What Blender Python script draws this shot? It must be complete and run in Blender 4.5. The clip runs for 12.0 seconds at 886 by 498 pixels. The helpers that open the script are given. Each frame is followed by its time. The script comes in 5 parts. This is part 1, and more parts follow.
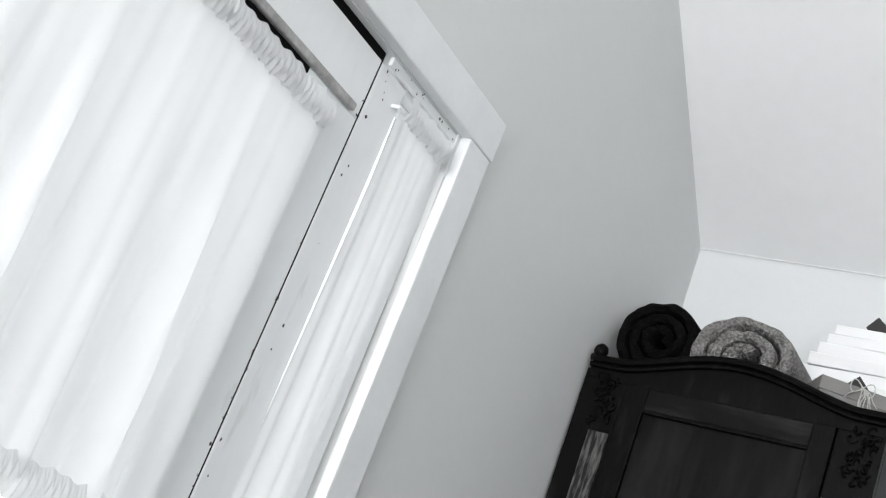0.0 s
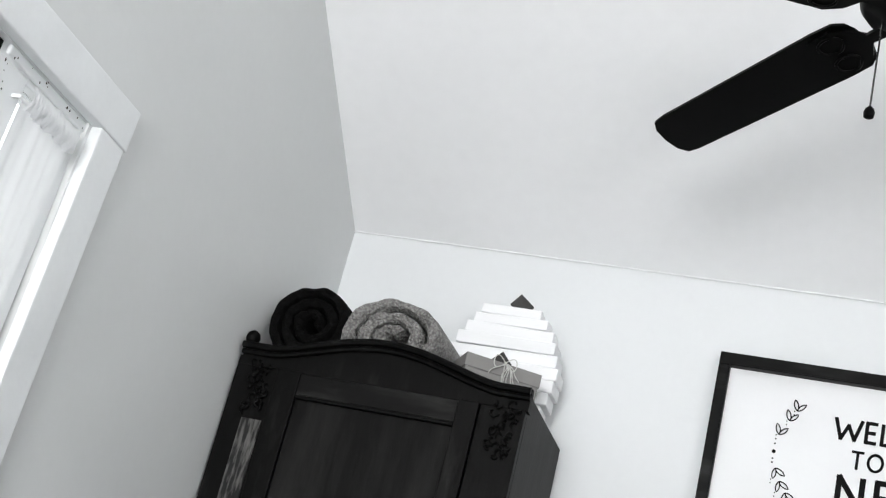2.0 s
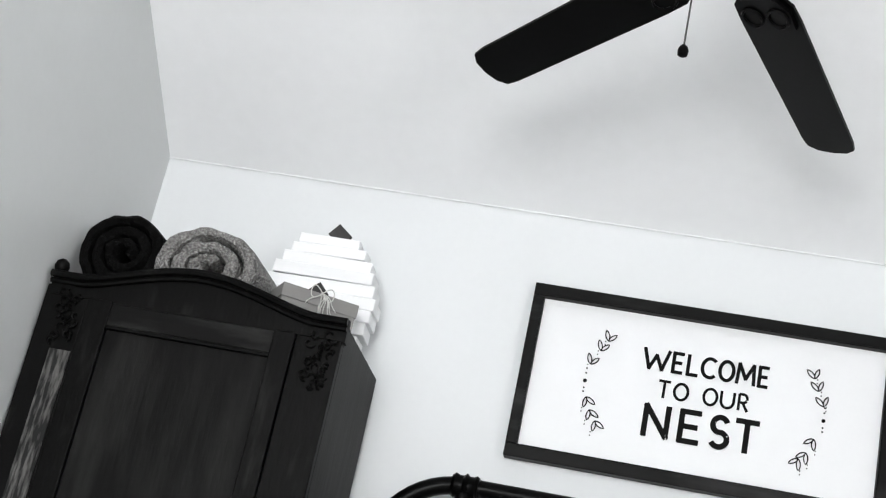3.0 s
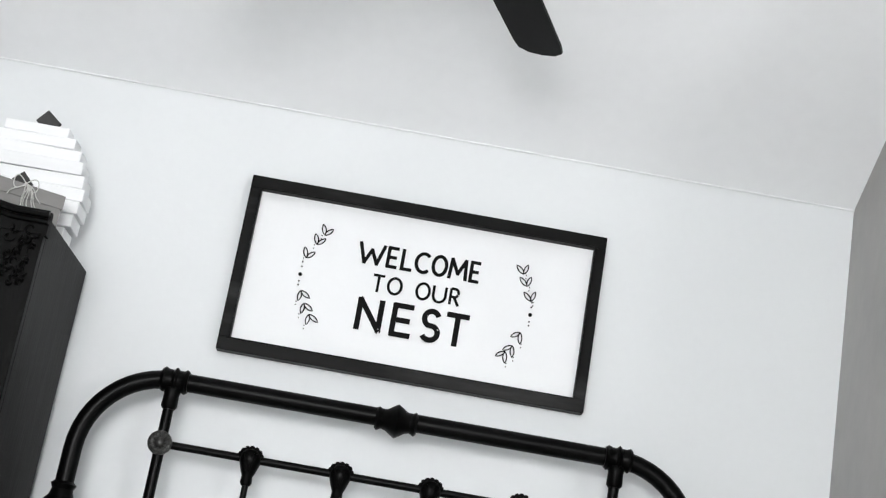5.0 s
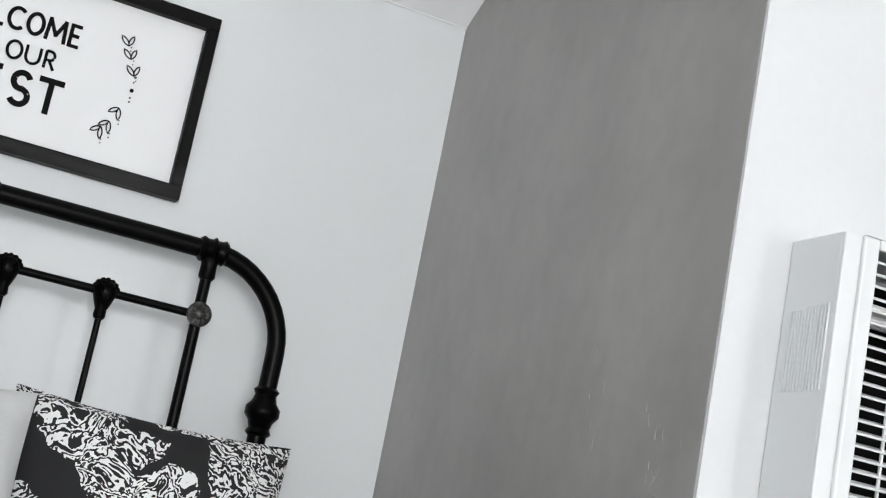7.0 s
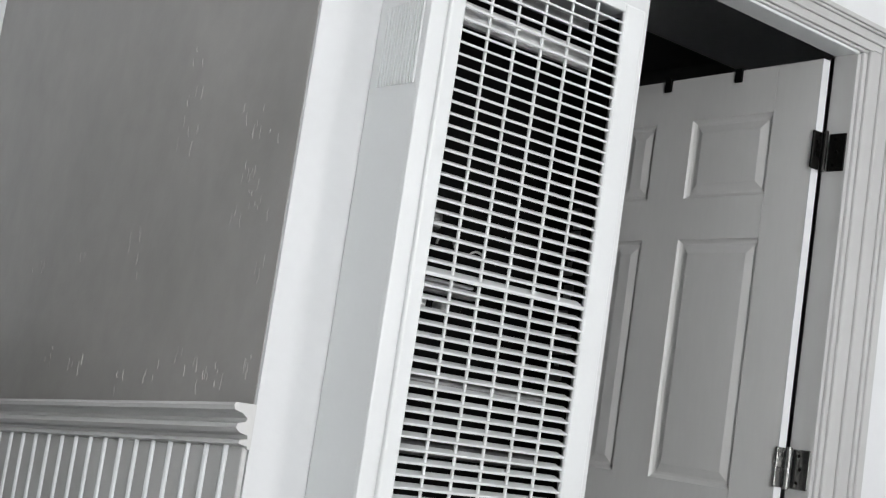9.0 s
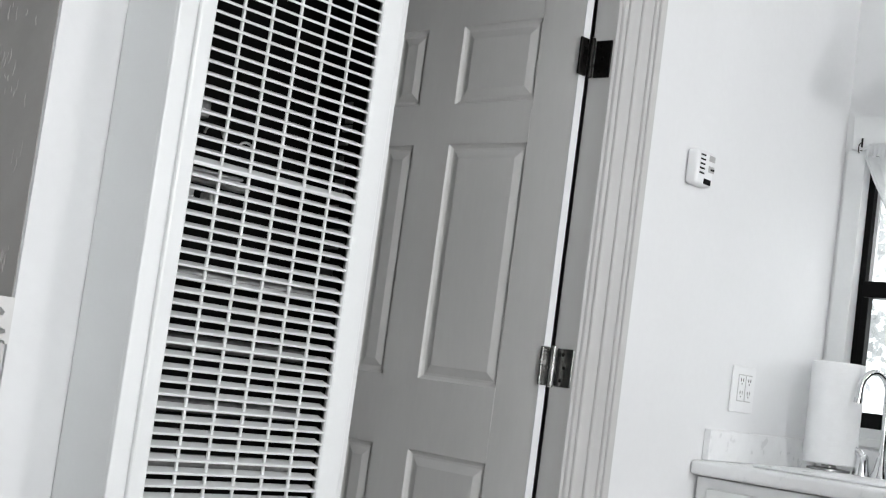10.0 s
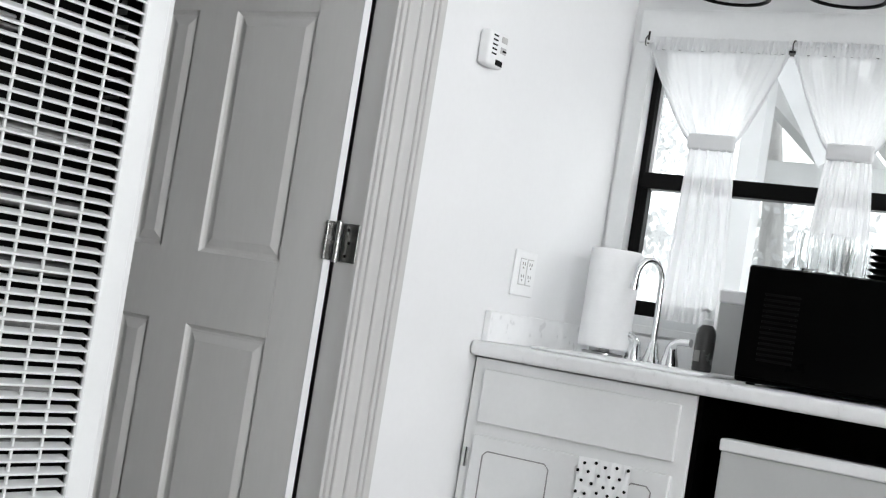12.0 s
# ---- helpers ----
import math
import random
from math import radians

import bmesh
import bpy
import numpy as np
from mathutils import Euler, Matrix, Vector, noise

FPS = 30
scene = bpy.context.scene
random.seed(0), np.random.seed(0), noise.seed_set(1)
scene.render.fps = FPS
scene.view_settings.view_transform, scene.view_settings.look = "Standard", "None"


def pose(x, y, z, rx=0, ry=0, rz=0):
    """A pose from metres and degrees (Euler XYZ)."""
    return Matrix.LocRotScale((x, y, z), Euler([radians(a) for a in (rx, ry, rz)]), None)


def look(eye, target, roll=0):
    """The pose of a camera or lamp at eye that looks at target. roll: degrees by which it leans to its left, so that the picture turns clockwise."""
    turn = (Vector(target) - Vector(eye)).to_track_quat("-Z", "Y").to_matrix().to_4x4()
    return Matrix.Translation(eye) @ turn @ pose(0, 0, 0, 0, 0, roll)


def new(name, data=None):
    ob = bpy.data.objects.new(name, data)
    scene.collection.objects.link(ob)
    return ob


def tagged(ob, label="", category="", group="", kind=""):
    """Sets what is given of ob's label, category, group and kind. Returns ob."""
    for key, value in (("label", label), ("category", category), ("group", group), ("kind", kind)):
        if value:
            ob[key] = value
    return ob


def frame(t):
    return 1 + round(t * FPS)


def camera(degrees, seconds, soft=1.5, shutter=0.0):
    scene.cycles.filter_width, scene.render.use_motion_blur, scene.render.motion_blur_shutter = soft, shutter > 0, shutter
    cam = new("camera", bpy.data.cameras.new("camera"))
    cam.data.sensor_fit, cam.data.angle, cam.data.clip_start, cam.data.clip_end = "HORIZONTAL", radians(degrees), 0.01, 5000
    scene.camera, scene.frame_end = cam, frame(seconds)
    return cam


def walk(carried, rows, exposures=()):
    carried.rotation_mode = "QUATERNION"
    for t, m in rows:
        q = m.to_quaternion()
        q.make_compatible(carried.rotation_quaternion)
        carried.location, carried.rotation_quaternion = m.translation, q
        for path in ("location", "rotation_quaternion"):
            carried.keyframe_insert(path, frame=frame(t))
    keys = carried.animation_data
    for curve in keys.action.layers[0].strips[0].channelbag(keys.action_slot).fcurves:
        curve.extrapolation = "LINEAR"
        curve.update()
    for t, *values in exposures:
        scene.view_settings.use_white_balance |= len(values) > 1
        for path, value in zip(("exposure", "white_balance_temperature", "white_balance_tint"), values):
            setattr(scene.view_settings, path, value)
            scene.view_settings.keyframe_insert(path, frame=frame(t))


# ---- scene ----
SKYC = 1.9
cam = camera(35.17, 12.0, soft=1.2)


def aim(x, y, z, yaw, pitch, lean):
    """A pose from the eye, the heading to the right of +y, the pitch and the lean, in degrees."""
    h, p = radians(yaw), radians(pitch)
    way = Vector((math.sin(h) * math.cos(p), math.cos(h) * math.cos(p), math.sin(p)))
    eye = Vector((x, y, z))
    return look(eye, eye + way, lean)


PATH = [
    (0.0, 0.0000, 0.0000, 1.1229, -31.741, 17.898, 20.553),
    (0.5, 0.0215, 0.0063, 1.1269, -28.681, 19.065, 18.376),
    (1.0, 0.0484, 0.0074, 1.1302, -25.123, 20.156, 16.609),
    (1.5, 0.0691, 0.0148, 1.1489, -21.994, 20.731, 15.519),
    (2.0, 0.0787, 0.0229, 1.1621, -18.741, 20.920, 14.679),
    (2.5, 0.0797, 0.0203, 1.1679, -14.653, 20.548, 13.550),
    (3.0, 0.0795, 0.0376, 1.1791, -10.406, 19.673, 12.454),
    (3.2, 0.0839, 0.0423, 1.1849, -8.903, 19.297, 12.045),
    (4.8, 0.1845, 0.0325, 1.2398, -1.099, 16.790, 10.056),
    (5.0, 0.1687, 0.0407, 1.2345, 0.725, 16.668, 9.932),
    (5.5, 0.1048, 0.0767, 1.2150, 6.607, 16.388, 10.055),
    (6.0, 0.0455, 0.1325, 1.2036, 12.874, 15.494, 10.314),
    (6.5, 0.0127, 0.1807, 1.2045, 18.172, 14.137, 10.854),
    (6.7, 0.0065, 0.1960, 1.2043, 19.892, 13.593, 11.039),
    (8.3, 0.0755, 0.2390, 1.0915, 32.025, 8.210, 9.640),
    (8.5, 0.0815, 0.2336, 1.0854, 33.768, 7.911, 9.353),
    (9.0, 0.1006, 0.2386, 1.0668, 38.923, 7.020, 8.459),
    (9.5, 0.1134, 0.2431, 1.0539, 44.143, 5.867, 8.202),
    (10.0, 0.1207, 0.2490, 1.0291, 48.651, 5.083, 7.672),
    (10.5, 0.1384, 0.2556, 1.0064, 51.754, 4.359, 7.641),
    (11.0, 0.1466, 0.2663, 0.9926, 54.145, 3.665, 8.126),
    (11.5, 0.1550, 0.2775, 0.9825, 56.259, 3.029, 8.636),
    (12.0, 0.1666, 0.2896, 0.9748, 58.125, 2.291, 9.047),
]
EXPO = [(0.0, 0.0), (1.3, 0.0), (2.5, 0.12), (3.2, 0.12), (4.8, 0.08), (5.9, 0.14), (6.7, -0.08), (8.3, -0.22), (9.3, -0.26), (12.0, -0.14)]
walk(cam, [(r[0], aim(*r[1:])) for r in PATH], EXPO)

# ---- world and light ----
world = bpy.data.worlds.new("sky")
scene.world = world
world.use_nodes = True
wn = world.node_tree
sky = wn.nodes.new("ShaderNodeTexSky")
sky.sky_type, sky.sun_disc, sky.sun_elevation, sky.sun_rotation = "NISHITA", False, radians(50), radians(200)
grey = wn.nodes.new("ShaderNodeHueSaturation")
grey.inputs["Saturation"].default_value = 0.08
wn.links.new(sky.outputs[0], grey.inputs["Color"])
wn.links.new(grey.outputs[0], wn.nodes["Background"].inputs[0])
wn.nodes["Background"].inputs[1].default_value = 0.15


def area(name, m, sx, sy, watts, tint=(1, 1, 1)):
    data = bpy.data.lights.new(name, "AREA")
    data.shape, data.size, data.size_y, data.energy, data.color = "RECTANGLE", sx, sy, watts, tint
    ob = new(name, data)
    ob.matrix_world = m
    return ob


# daylight in the openings: French door and sidelight, kitchen window, an unseen front window assumed behind the camera
area("door_daylight", look((-1.55, 1.30, 1.60), (0, 1.30, 1.6)), 1.7, 1.5, 12.5)
area("window_daylight", look((4.55, 1.35, 2.65), (3.9, 1.35, 1.5)), 1.9, 0.8, 52)
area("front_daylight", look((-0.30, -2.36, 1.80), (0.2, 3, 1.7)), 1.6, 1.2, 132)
# added fill for the door wall; no window is known there
area("kitchen_daylight", look((3.0, -2.36, 1.65), (3.0, 3, 1.5)), 0.9, 1.0, 50)

# ---- materials ----


def mat(name, col, rough=0.6, metal=0.0, vary=0.06, scale=6.0, fine=120.0, bump=0.03, dist=0.002, col2=None, spread=(0.45, 0.6), stretch=(1, 1, 1), coat=0.0, trans=0.0, clear=0.0):
    """A surface of one base colour with stains at one scale, grain at another and a fine relief. col2: a second colour that shows in patches."""
    m = bpy.data.materials.new(name)
    m.use_nodes = True
    nt = m.node_tree
    b = nt.nodes["Principled BSDF"]
    b.inputs["Metallic"].default_value = metal
    b.inputs["Coat Weight"].default_value = coat
    b.inputs["Specular IOR Level"].default_value = 0.5 if max(col) > 0.03 else 0.08
    tc = nt.nodes.new("ShaderNodeTexCoord")
    mp = nt.nodes.new("ShaderNodeMapping")
    mp.inputs["Scale"].default_value = stretch
    nt.links.new(tc.outputs["Object"], mp.inputs["Vector"])
    n1 = nt.nodes.new("ShaderNodeTexNoise")
    n1.inputs["Scale"].default_value, n1.inputs["Detail"].default_value = scale, 5
    n2 = nt.nodes.new("ShaderNodeTexNoise")
    n2.inputs["Scale"].default_value, n2.inputs["Detail"].default_value = fine, 3
    for n in (n1, n2):
        nt.links.new(mp.outputs[0], n.inputs["Vector"])
    ramp = nt.nodes.new("ShaderNodeValToRGB")
    lo, hi = ramp.color_ramp.elements
    if col2 is None:
        lo.position, hi.position = 0.3, 0.7
        lo.color = tuple(max(0, c * (1 - vary)) for c in col) + (1,)
        hi.color = tuple(min(1, c * (1 + vary)) for c in col) + (1,)
    else:
        lo.position, hi.position = spread
        lo.color, hi.color = tuple(col) + (1,), tuple(col2) + (1,)
    nt.links.new(n1.outputs[0], ramp.inputs[0])
    mix = nt.nodes.new("ShaderNodeMix")
    mix.data_type, mix.blend_type = "RGBA", "MULTIPLY"
    mix.inputs[0].default_value = 1.0
    r2 = nt.nodes.new("ShaderNodeMapRange")
    r2.inputs["To Min"].default_value, r2.inputs["To Max"].default_value = 1 - vary * 1.2, 1 + vary * 0.6
    nt.links.new(n2.outputs[0], r2.inputs[0])
    nt.links.new(ramp.outputs[0], mix.inputs[6])
    nt.links.new(r2.outputs[0], mix.inputs[7])
    nt.links.new(mix.outputs[2], b.inputs["Base Color"])
    r3 = nt.nodes.new("ShaderNodeMapRange")
    r3.inputs["To Min"].default_value, r3.inputs["To Max"].default_value = max(0.02, rough - 0.1), min(1, rough + 0.1)
    nt.links.new(n1.outputs[0], r3.inputs[0])
    nt.links.new(r3.outputs[0], b.inputs["Roughness"])
    if bump:
        add = nt.nodes.new("ShaderNodeMath")
        add.operation = "ADD"
        nt.links.new(n1.outputs[0], add.inputs[0])
        nt.links.new(n2.outputs[0], add.inputs[1])
        bp = nt.nodes.new("ShaderNodeBump")
        bp.inputs["Strength"].default_value, bp.inputs["Distance"].default_value = bump, dist
        nt.links.new(add.outputs[0], bp.inputs["Height"])
        nt.links.new(bp.outputs[0], b.inputs["Normal"])
    if trans:
        t = nt.nodes.new("ShaderNodeBsdfTranslucent")
        t.inputs[0].default_value = (0.9, 0.91, 0.92, 1)
        ms = nt.nodes.new("ShaderNodeMixShader")
        ms.inputs[0].default_value = trans
        nt.links.new(b.outputs[0], ms.inputs[1])
        nt.links.new(t.outputs[0], ms.inputs[2])
        last = ms
        if clear:
            open_weave = nt.nodes.new("ShaderNodeBsdfTransparent")
            last = nt.nodes.new("ShaderNodeMixShader")
            last.inputs[0].default_value = clear
            nt.links.new(ms.outputs[0], last.inputs[1])
            nt.links.new(open_weave.outputs[0], last.inputs[2])
        nt.links.new(last.outputs[0], nt.nodes["Material Output"].inputs[0])
    return m


def glow(name, col, power):
    m = bpy.data.materials.new(name)
    m.use_nodes = True
    b = m.node_tree.nodes["Principled BSDF"]
    b.inputs["Emission Color"].default_value, b.inputs["Emission Strength"].default_value = tuple(col) + (1,), power
    return m


def clear_glass(name, tint=(0.95, 0.97, 0.97), rough=0.0):
    m = bpy.data.materials.new(name)
    m.use_nodes = True
    b = m.node_tree.nodes["Principled BSDF"]
    b.inputs["Base Color"].default_value = tint + (1,)
    b.inputs["Transmission Weight"].default_value, b.inputs["Roughness"].default_value, b.inputs["IOR"].default_value = 1.0, rough, 1.45
    return m


WHITE_WALL = mat("white_plaster_paint", (0.75, 0.76, 0.77), 0.55, vary=0.02, scale=2.5, fine=60, bump=0.10)
# the white wall paint, darkened to stand for weaker light on the chase
CHASE = mat("toned_down_white_plaster_paint", (0.61, 0.62, 0.63), 0.5, vary=0.03, scale=2.5, fine=60, bump=0.12)
BACK_WALL = mat("pale_grey_plaster_paint", (0.70, 0.72, 0.73), 0.6, vary=0.02, scale=2.0, fine=60, bump=0.10)
GREY_WALL = mat("grey_plaster_paint", (0.285, 0.276, 0.265), 0.36, vary=0.11, scale=4.4, fine=26, bump=0.15, dist=0.004, stretch=(1, 1, 0.75))
GREY_WALL.node_tree.nodes["Principled BSDF"].inputs["Specular IOR Level"].default_value = 0.8
CEIL = mat("white_ceiling_paint", (0.86, 0.87, 0.88), 0.8, vary=0.025, scale=1.6, fine=30, bump=0.15, dist=0.004)
TRIM = mat("white_gloss_trim_paint", (0.74, 0.76, 0.77), 0.35, vary=0.03, scale=9, fine=90, bump=0.08)
TRIM_WORN = mat("chipped_white_trim_paint", (0.76, 0.78, 0.79), 0.4, vary=0.03, scale=16, fine=60, bump=0.15, col2=(0.55, 0.56, 0.57), spread=(0.62, 0.72), stretch=(1, 1, 0.25))
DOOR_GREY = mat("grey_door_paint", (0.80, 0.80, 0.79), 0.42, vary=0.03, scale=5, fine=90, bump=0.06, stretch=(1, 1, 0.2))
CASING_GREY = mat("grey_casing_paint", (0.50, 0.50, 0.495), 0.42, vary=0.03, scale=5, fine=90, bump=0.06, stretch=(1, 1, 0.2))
RAIL_PALE = mat("pale_grey_rail_paint", (0.52, 0.52, 0.515), 0.38, vary=0.04, scale=6, fine=90, bump=0.06)
RAIL_GREY = mat("grey_dado_paint", (0.45, 0.45, 0.445), 0.4, vary=0.04, scale=6, fine=90, bump=0.06)
BLACK_WOOD = mat("black_distressed_wood", (0.002, 0.002, 0.002), 0.5, vary=0.3, scale=34, fine=160, bump=0.35, col2=(0.016, 0.016, 0.0155), spread=(0.58, 0.78), stretch=(1, 1, 0.22))
BLACK_RAIL = mat("black_brushed_rail_wood", (0.005, 0.005, 0.005), 0.5, vary=0.3, scale=22, fine=160, bump=0.3, col2=(0.038, 0.038, 0.037), spread=(0.45, 0.75), stretch=(0.22, 1, 1))
BLACK_PANEL = mat("black_washed_panel_wood", (0.004, 0.004, 0.004), 0.5, vary=0.3, scale=26, fine=150, bump=0.25, col2=(0.016, 0.016, 0.0155), spread=(0.40, 0.75), stretch=(1, 1, 0.16))
WORN_WOOD = mat("rubbed_bare_wood", (0.02, 0.02, 0.02), 0.6, vary=0.3, scale=120, fine=260, bump=0.5, col2=(0.12, 0.118, 0.113), spread=(0.46, 0.64), stretch=(1, 1, 0.16))
FRAME_WOOD = mat("black_stained_frame_wood", (0.005, 0.005, 0.005), 0.45, vary=0.3, scale=10, fine=80, bump=0.2, col2=(0.045, 0.045, 0.045), spread=(0.5, 0.8), stretch=(0.2, 1, 1))
IRON = mat("black_satin_iron", (0.0015, 0.0015, 0.0015), 0.34, metal=0.0, vary=0.2, scale=20, fine=200, bump=0.1)
ROSETTE = mat("worn_pewter", (0.045, 0.045, 0.043), 0.4, metal=0.6, vary=0.4, scale=60, fine=200, bump=0.3)
FAN_BLACK = mat("black_fan_lacquer", (0.002, 0.002, 0.002), 0.4, vary=0.2, scale=12, fine=150, bump=0.05)
SIGN_WHITE = mat("white_sign_board", (0.76, 0.77, 0.78), 0.5, vary=0.015, scale=8, fine=120, bump=0.04)
INK = mat("worn_black_ink", (0.004, 0.004, 0.004), 0.6, vary=0.2, scale=90, fine=300, bump=0, col2=(0.7, 0.7, 0.7), spread=(0.72, 0.76))
CURTAIN = mat("white_cotton_voile", (0.66, 0.67, 0.68), 0.9, vary=0.02, scale=12, fine=500, bump=0.15, dist=0.0006, trans=0.5)
SHEER = mat("white_sheer_voile", (0.84, 0.85, 0.86), 0.9, vary=0.015, scale=12, fine=500, bump=0.1, dist=0.0005, trans=0.6, clear=0.11)
TIE = mat("doubled_white_cotton", (0.70, 0.71, 0.72), 0.9, vary=0.02, scale=12, fine=500, bump=0.15, dist=0.0006, trans=0.1)
KNIT_BLACK = mat("black_knit_wool", (0.004, 0.004, 0.004), 0.95, vary=0.3, scale=60, fine=260, bump=0.9, dist=0.006)
WHITE_WOOD = mat("whitewashed_wood", (0.84, 0.85, 0.86), 0.6, vary=0.04, scale=20, fine=90, bump=0.2, stretch=(0.15, 1, 1))
GIFT_GREY = mat("grey_matt_card", (0.22, 0.215, 0.21), 0.75, vary=0.05, scale=12, fine=200, bump=0.05)
CHARCOAL = mat("charcoal_wood", (0.035, 0.034, 0.034), 0.7, vary=0.2, scale=20, fine=120, bump=0.1)
TWINE = mat("natural_twine", (0.55, 0.55, 0.53), 0.9, vary=0.2, scale=200, fine=600, bump=0.4)
LINEN = mat("pale_grey_linen", (0.50, 0.51, 0.51), 0.9, vary=0.06, scale=14, fine=420, bump=0.3, dist=0.001)
SCRIPT = mat("grey_printed_ink", (0.17, 0.165, 0.16), 0.8, vary=0.1, scale=60, bump=0)
BED_WHITE = mat("white_bed_linen", (0.75, 0.76, 0.77), 0.9, vary=0.03, scale=8, fine=300, bump=0.3)
ENAMEL = mat("white_heater_enamel", (0.63, 0.645, 0.65), 0.33, vary=0.02, scale=6, fine=150, bump=0.03)
INNER_DARK = mat("dark_metal_and_firebox_shade", (0.004, 0.004, 0.004), 0.55, metal=0.3, vary=0.4, scale=18, fine=90, bump=0.2)
STEEL = mat("dull_galvanised_steel", (0.34, 0.34, 0.34), 0.35, metal=0.9, vary=0.25, scale=20, fine=120, bump=0.1)
BRIGHT_STEEL = mat("streaked_bright_steel", (0.75, 0.75, 0.74), 0.45, metal=0.5, vary=0.35, scale=30, fine=120, bump=0.15, stretch=(0.3, 1, 2))
BRONZE = mat("oil_rubbed_bronze", (0.025, 0.024, 0.023), 0.3, metal=0.8, vary=0.3, scale=40, fine=200, bump=0.05)
NICKEL = mat("tarnished_nickel", (0.25, 0.25, 0.245), 0.25, metal=0.95, vary=0.4, scale=40, fine=200, bump=0.05)
CHROME = mat("polished_chrome", (0.75, 0.76, 0.77), 0.07, metal=1.0, vary=0.03, scale=20, fine=200, bump=0)
PLASTIC = mat("white_plastic", (0.78, 0.79, 0.80), 0.35, vary=0.02, scale=20, fine=200, bump=0.02)
SLOT = mat("dark_slot", (0.004, 0.004, 0.004), 0.6, vary=0.1)
COUNTER = mat("white_laminate", (0.78, 0.79, 0.80), 0.3, vary=0.03, scale=30, fine=300, bump=0.02)
CABINET = mat("white_cabinet_paint", (0.73, 0.74, 0.745), 0.42, vary=0.03, scale=7, fine=80, bump=0.08)
DARK_GAP = mat("black_enamel_and_recess_shade", (0.0012, 0.0012, 0.0012), 0.3, vary=0.2, scale=6, fine=150, bump=0.02)
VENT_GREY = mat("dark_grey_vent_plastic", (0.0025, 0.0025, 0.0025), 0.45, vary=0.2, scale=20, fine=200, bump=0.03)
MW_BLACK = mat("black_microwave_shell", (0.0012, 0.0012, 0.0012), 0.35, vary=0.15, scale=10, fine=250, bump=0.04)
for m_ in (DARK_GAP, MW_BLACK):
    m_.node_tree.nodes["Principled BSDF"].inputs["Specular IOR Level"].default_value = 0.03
APPL = mat("pale_grey_appliance", (0.47, 0.48, 0.48), 0.45, vary=0.03, scale=6, fine=120, bump=0.04)
PAPER = mat("white_paper_towel", (0.84, 0.85, 0.86), 0.95, vary=0.02, scale=30, fine=160, bump=0.3, dist=0.001)
SOAP = mat("dark_grey_bottle", (0.05, 0.05, 0.05), 0.25, vary=0.1, scale=10, fine=120, bump=0.02)
WIN_BLACK = mat("black_window_frame", (0.004, 0.004, 0.004), 0.35, vary=0.2, scale=12, fine=150, bump=0.05)
SHADE_GLASS = mat("frosted_white_glass", (0.70, 0.71, 0.72), 0.4, vary=0.03, scale=12, fine=80, bump=0.05, trans=0.35)
LAMP_SHADE = mat("grey_satin_shade", (0.12, 0.12, 0.12), 0.4, vary=0.12, scale=8, fine=220, bump=0.1, trans=0.1, stretch=(1, 1, 0.1))
FLOOR = mat("grey_floorboards", (0.30, 0.29, 0.28), 0.5, vary=0.15, scale=5, fine=50, bump=0.15, stretch=(0.2, 1, 1))
GLASS = clear_glass("window_glass")
TUMBLER = clear_glass("drinking_glass", (0.97, 0.98, 0.98))
OUT_WHITE = mat("white_painted_porch_wood", (0.82, 0.83, 0.84), 0.6, vary=0.04, scale=6, fine=80, bump=0.1)
OUT_GREY = mat("grey_porch_wood", (0.72, 0.73, 0.73), 0.7, vary=0.1, scale=6, fine=80, bump=0.1)
LEAF = mat("pale_shrub_leaf", (0.60, 0.62, 0.60), 0.6, vary=0.3, scale=20, fine=80, bump=0.1, trans=0.6)


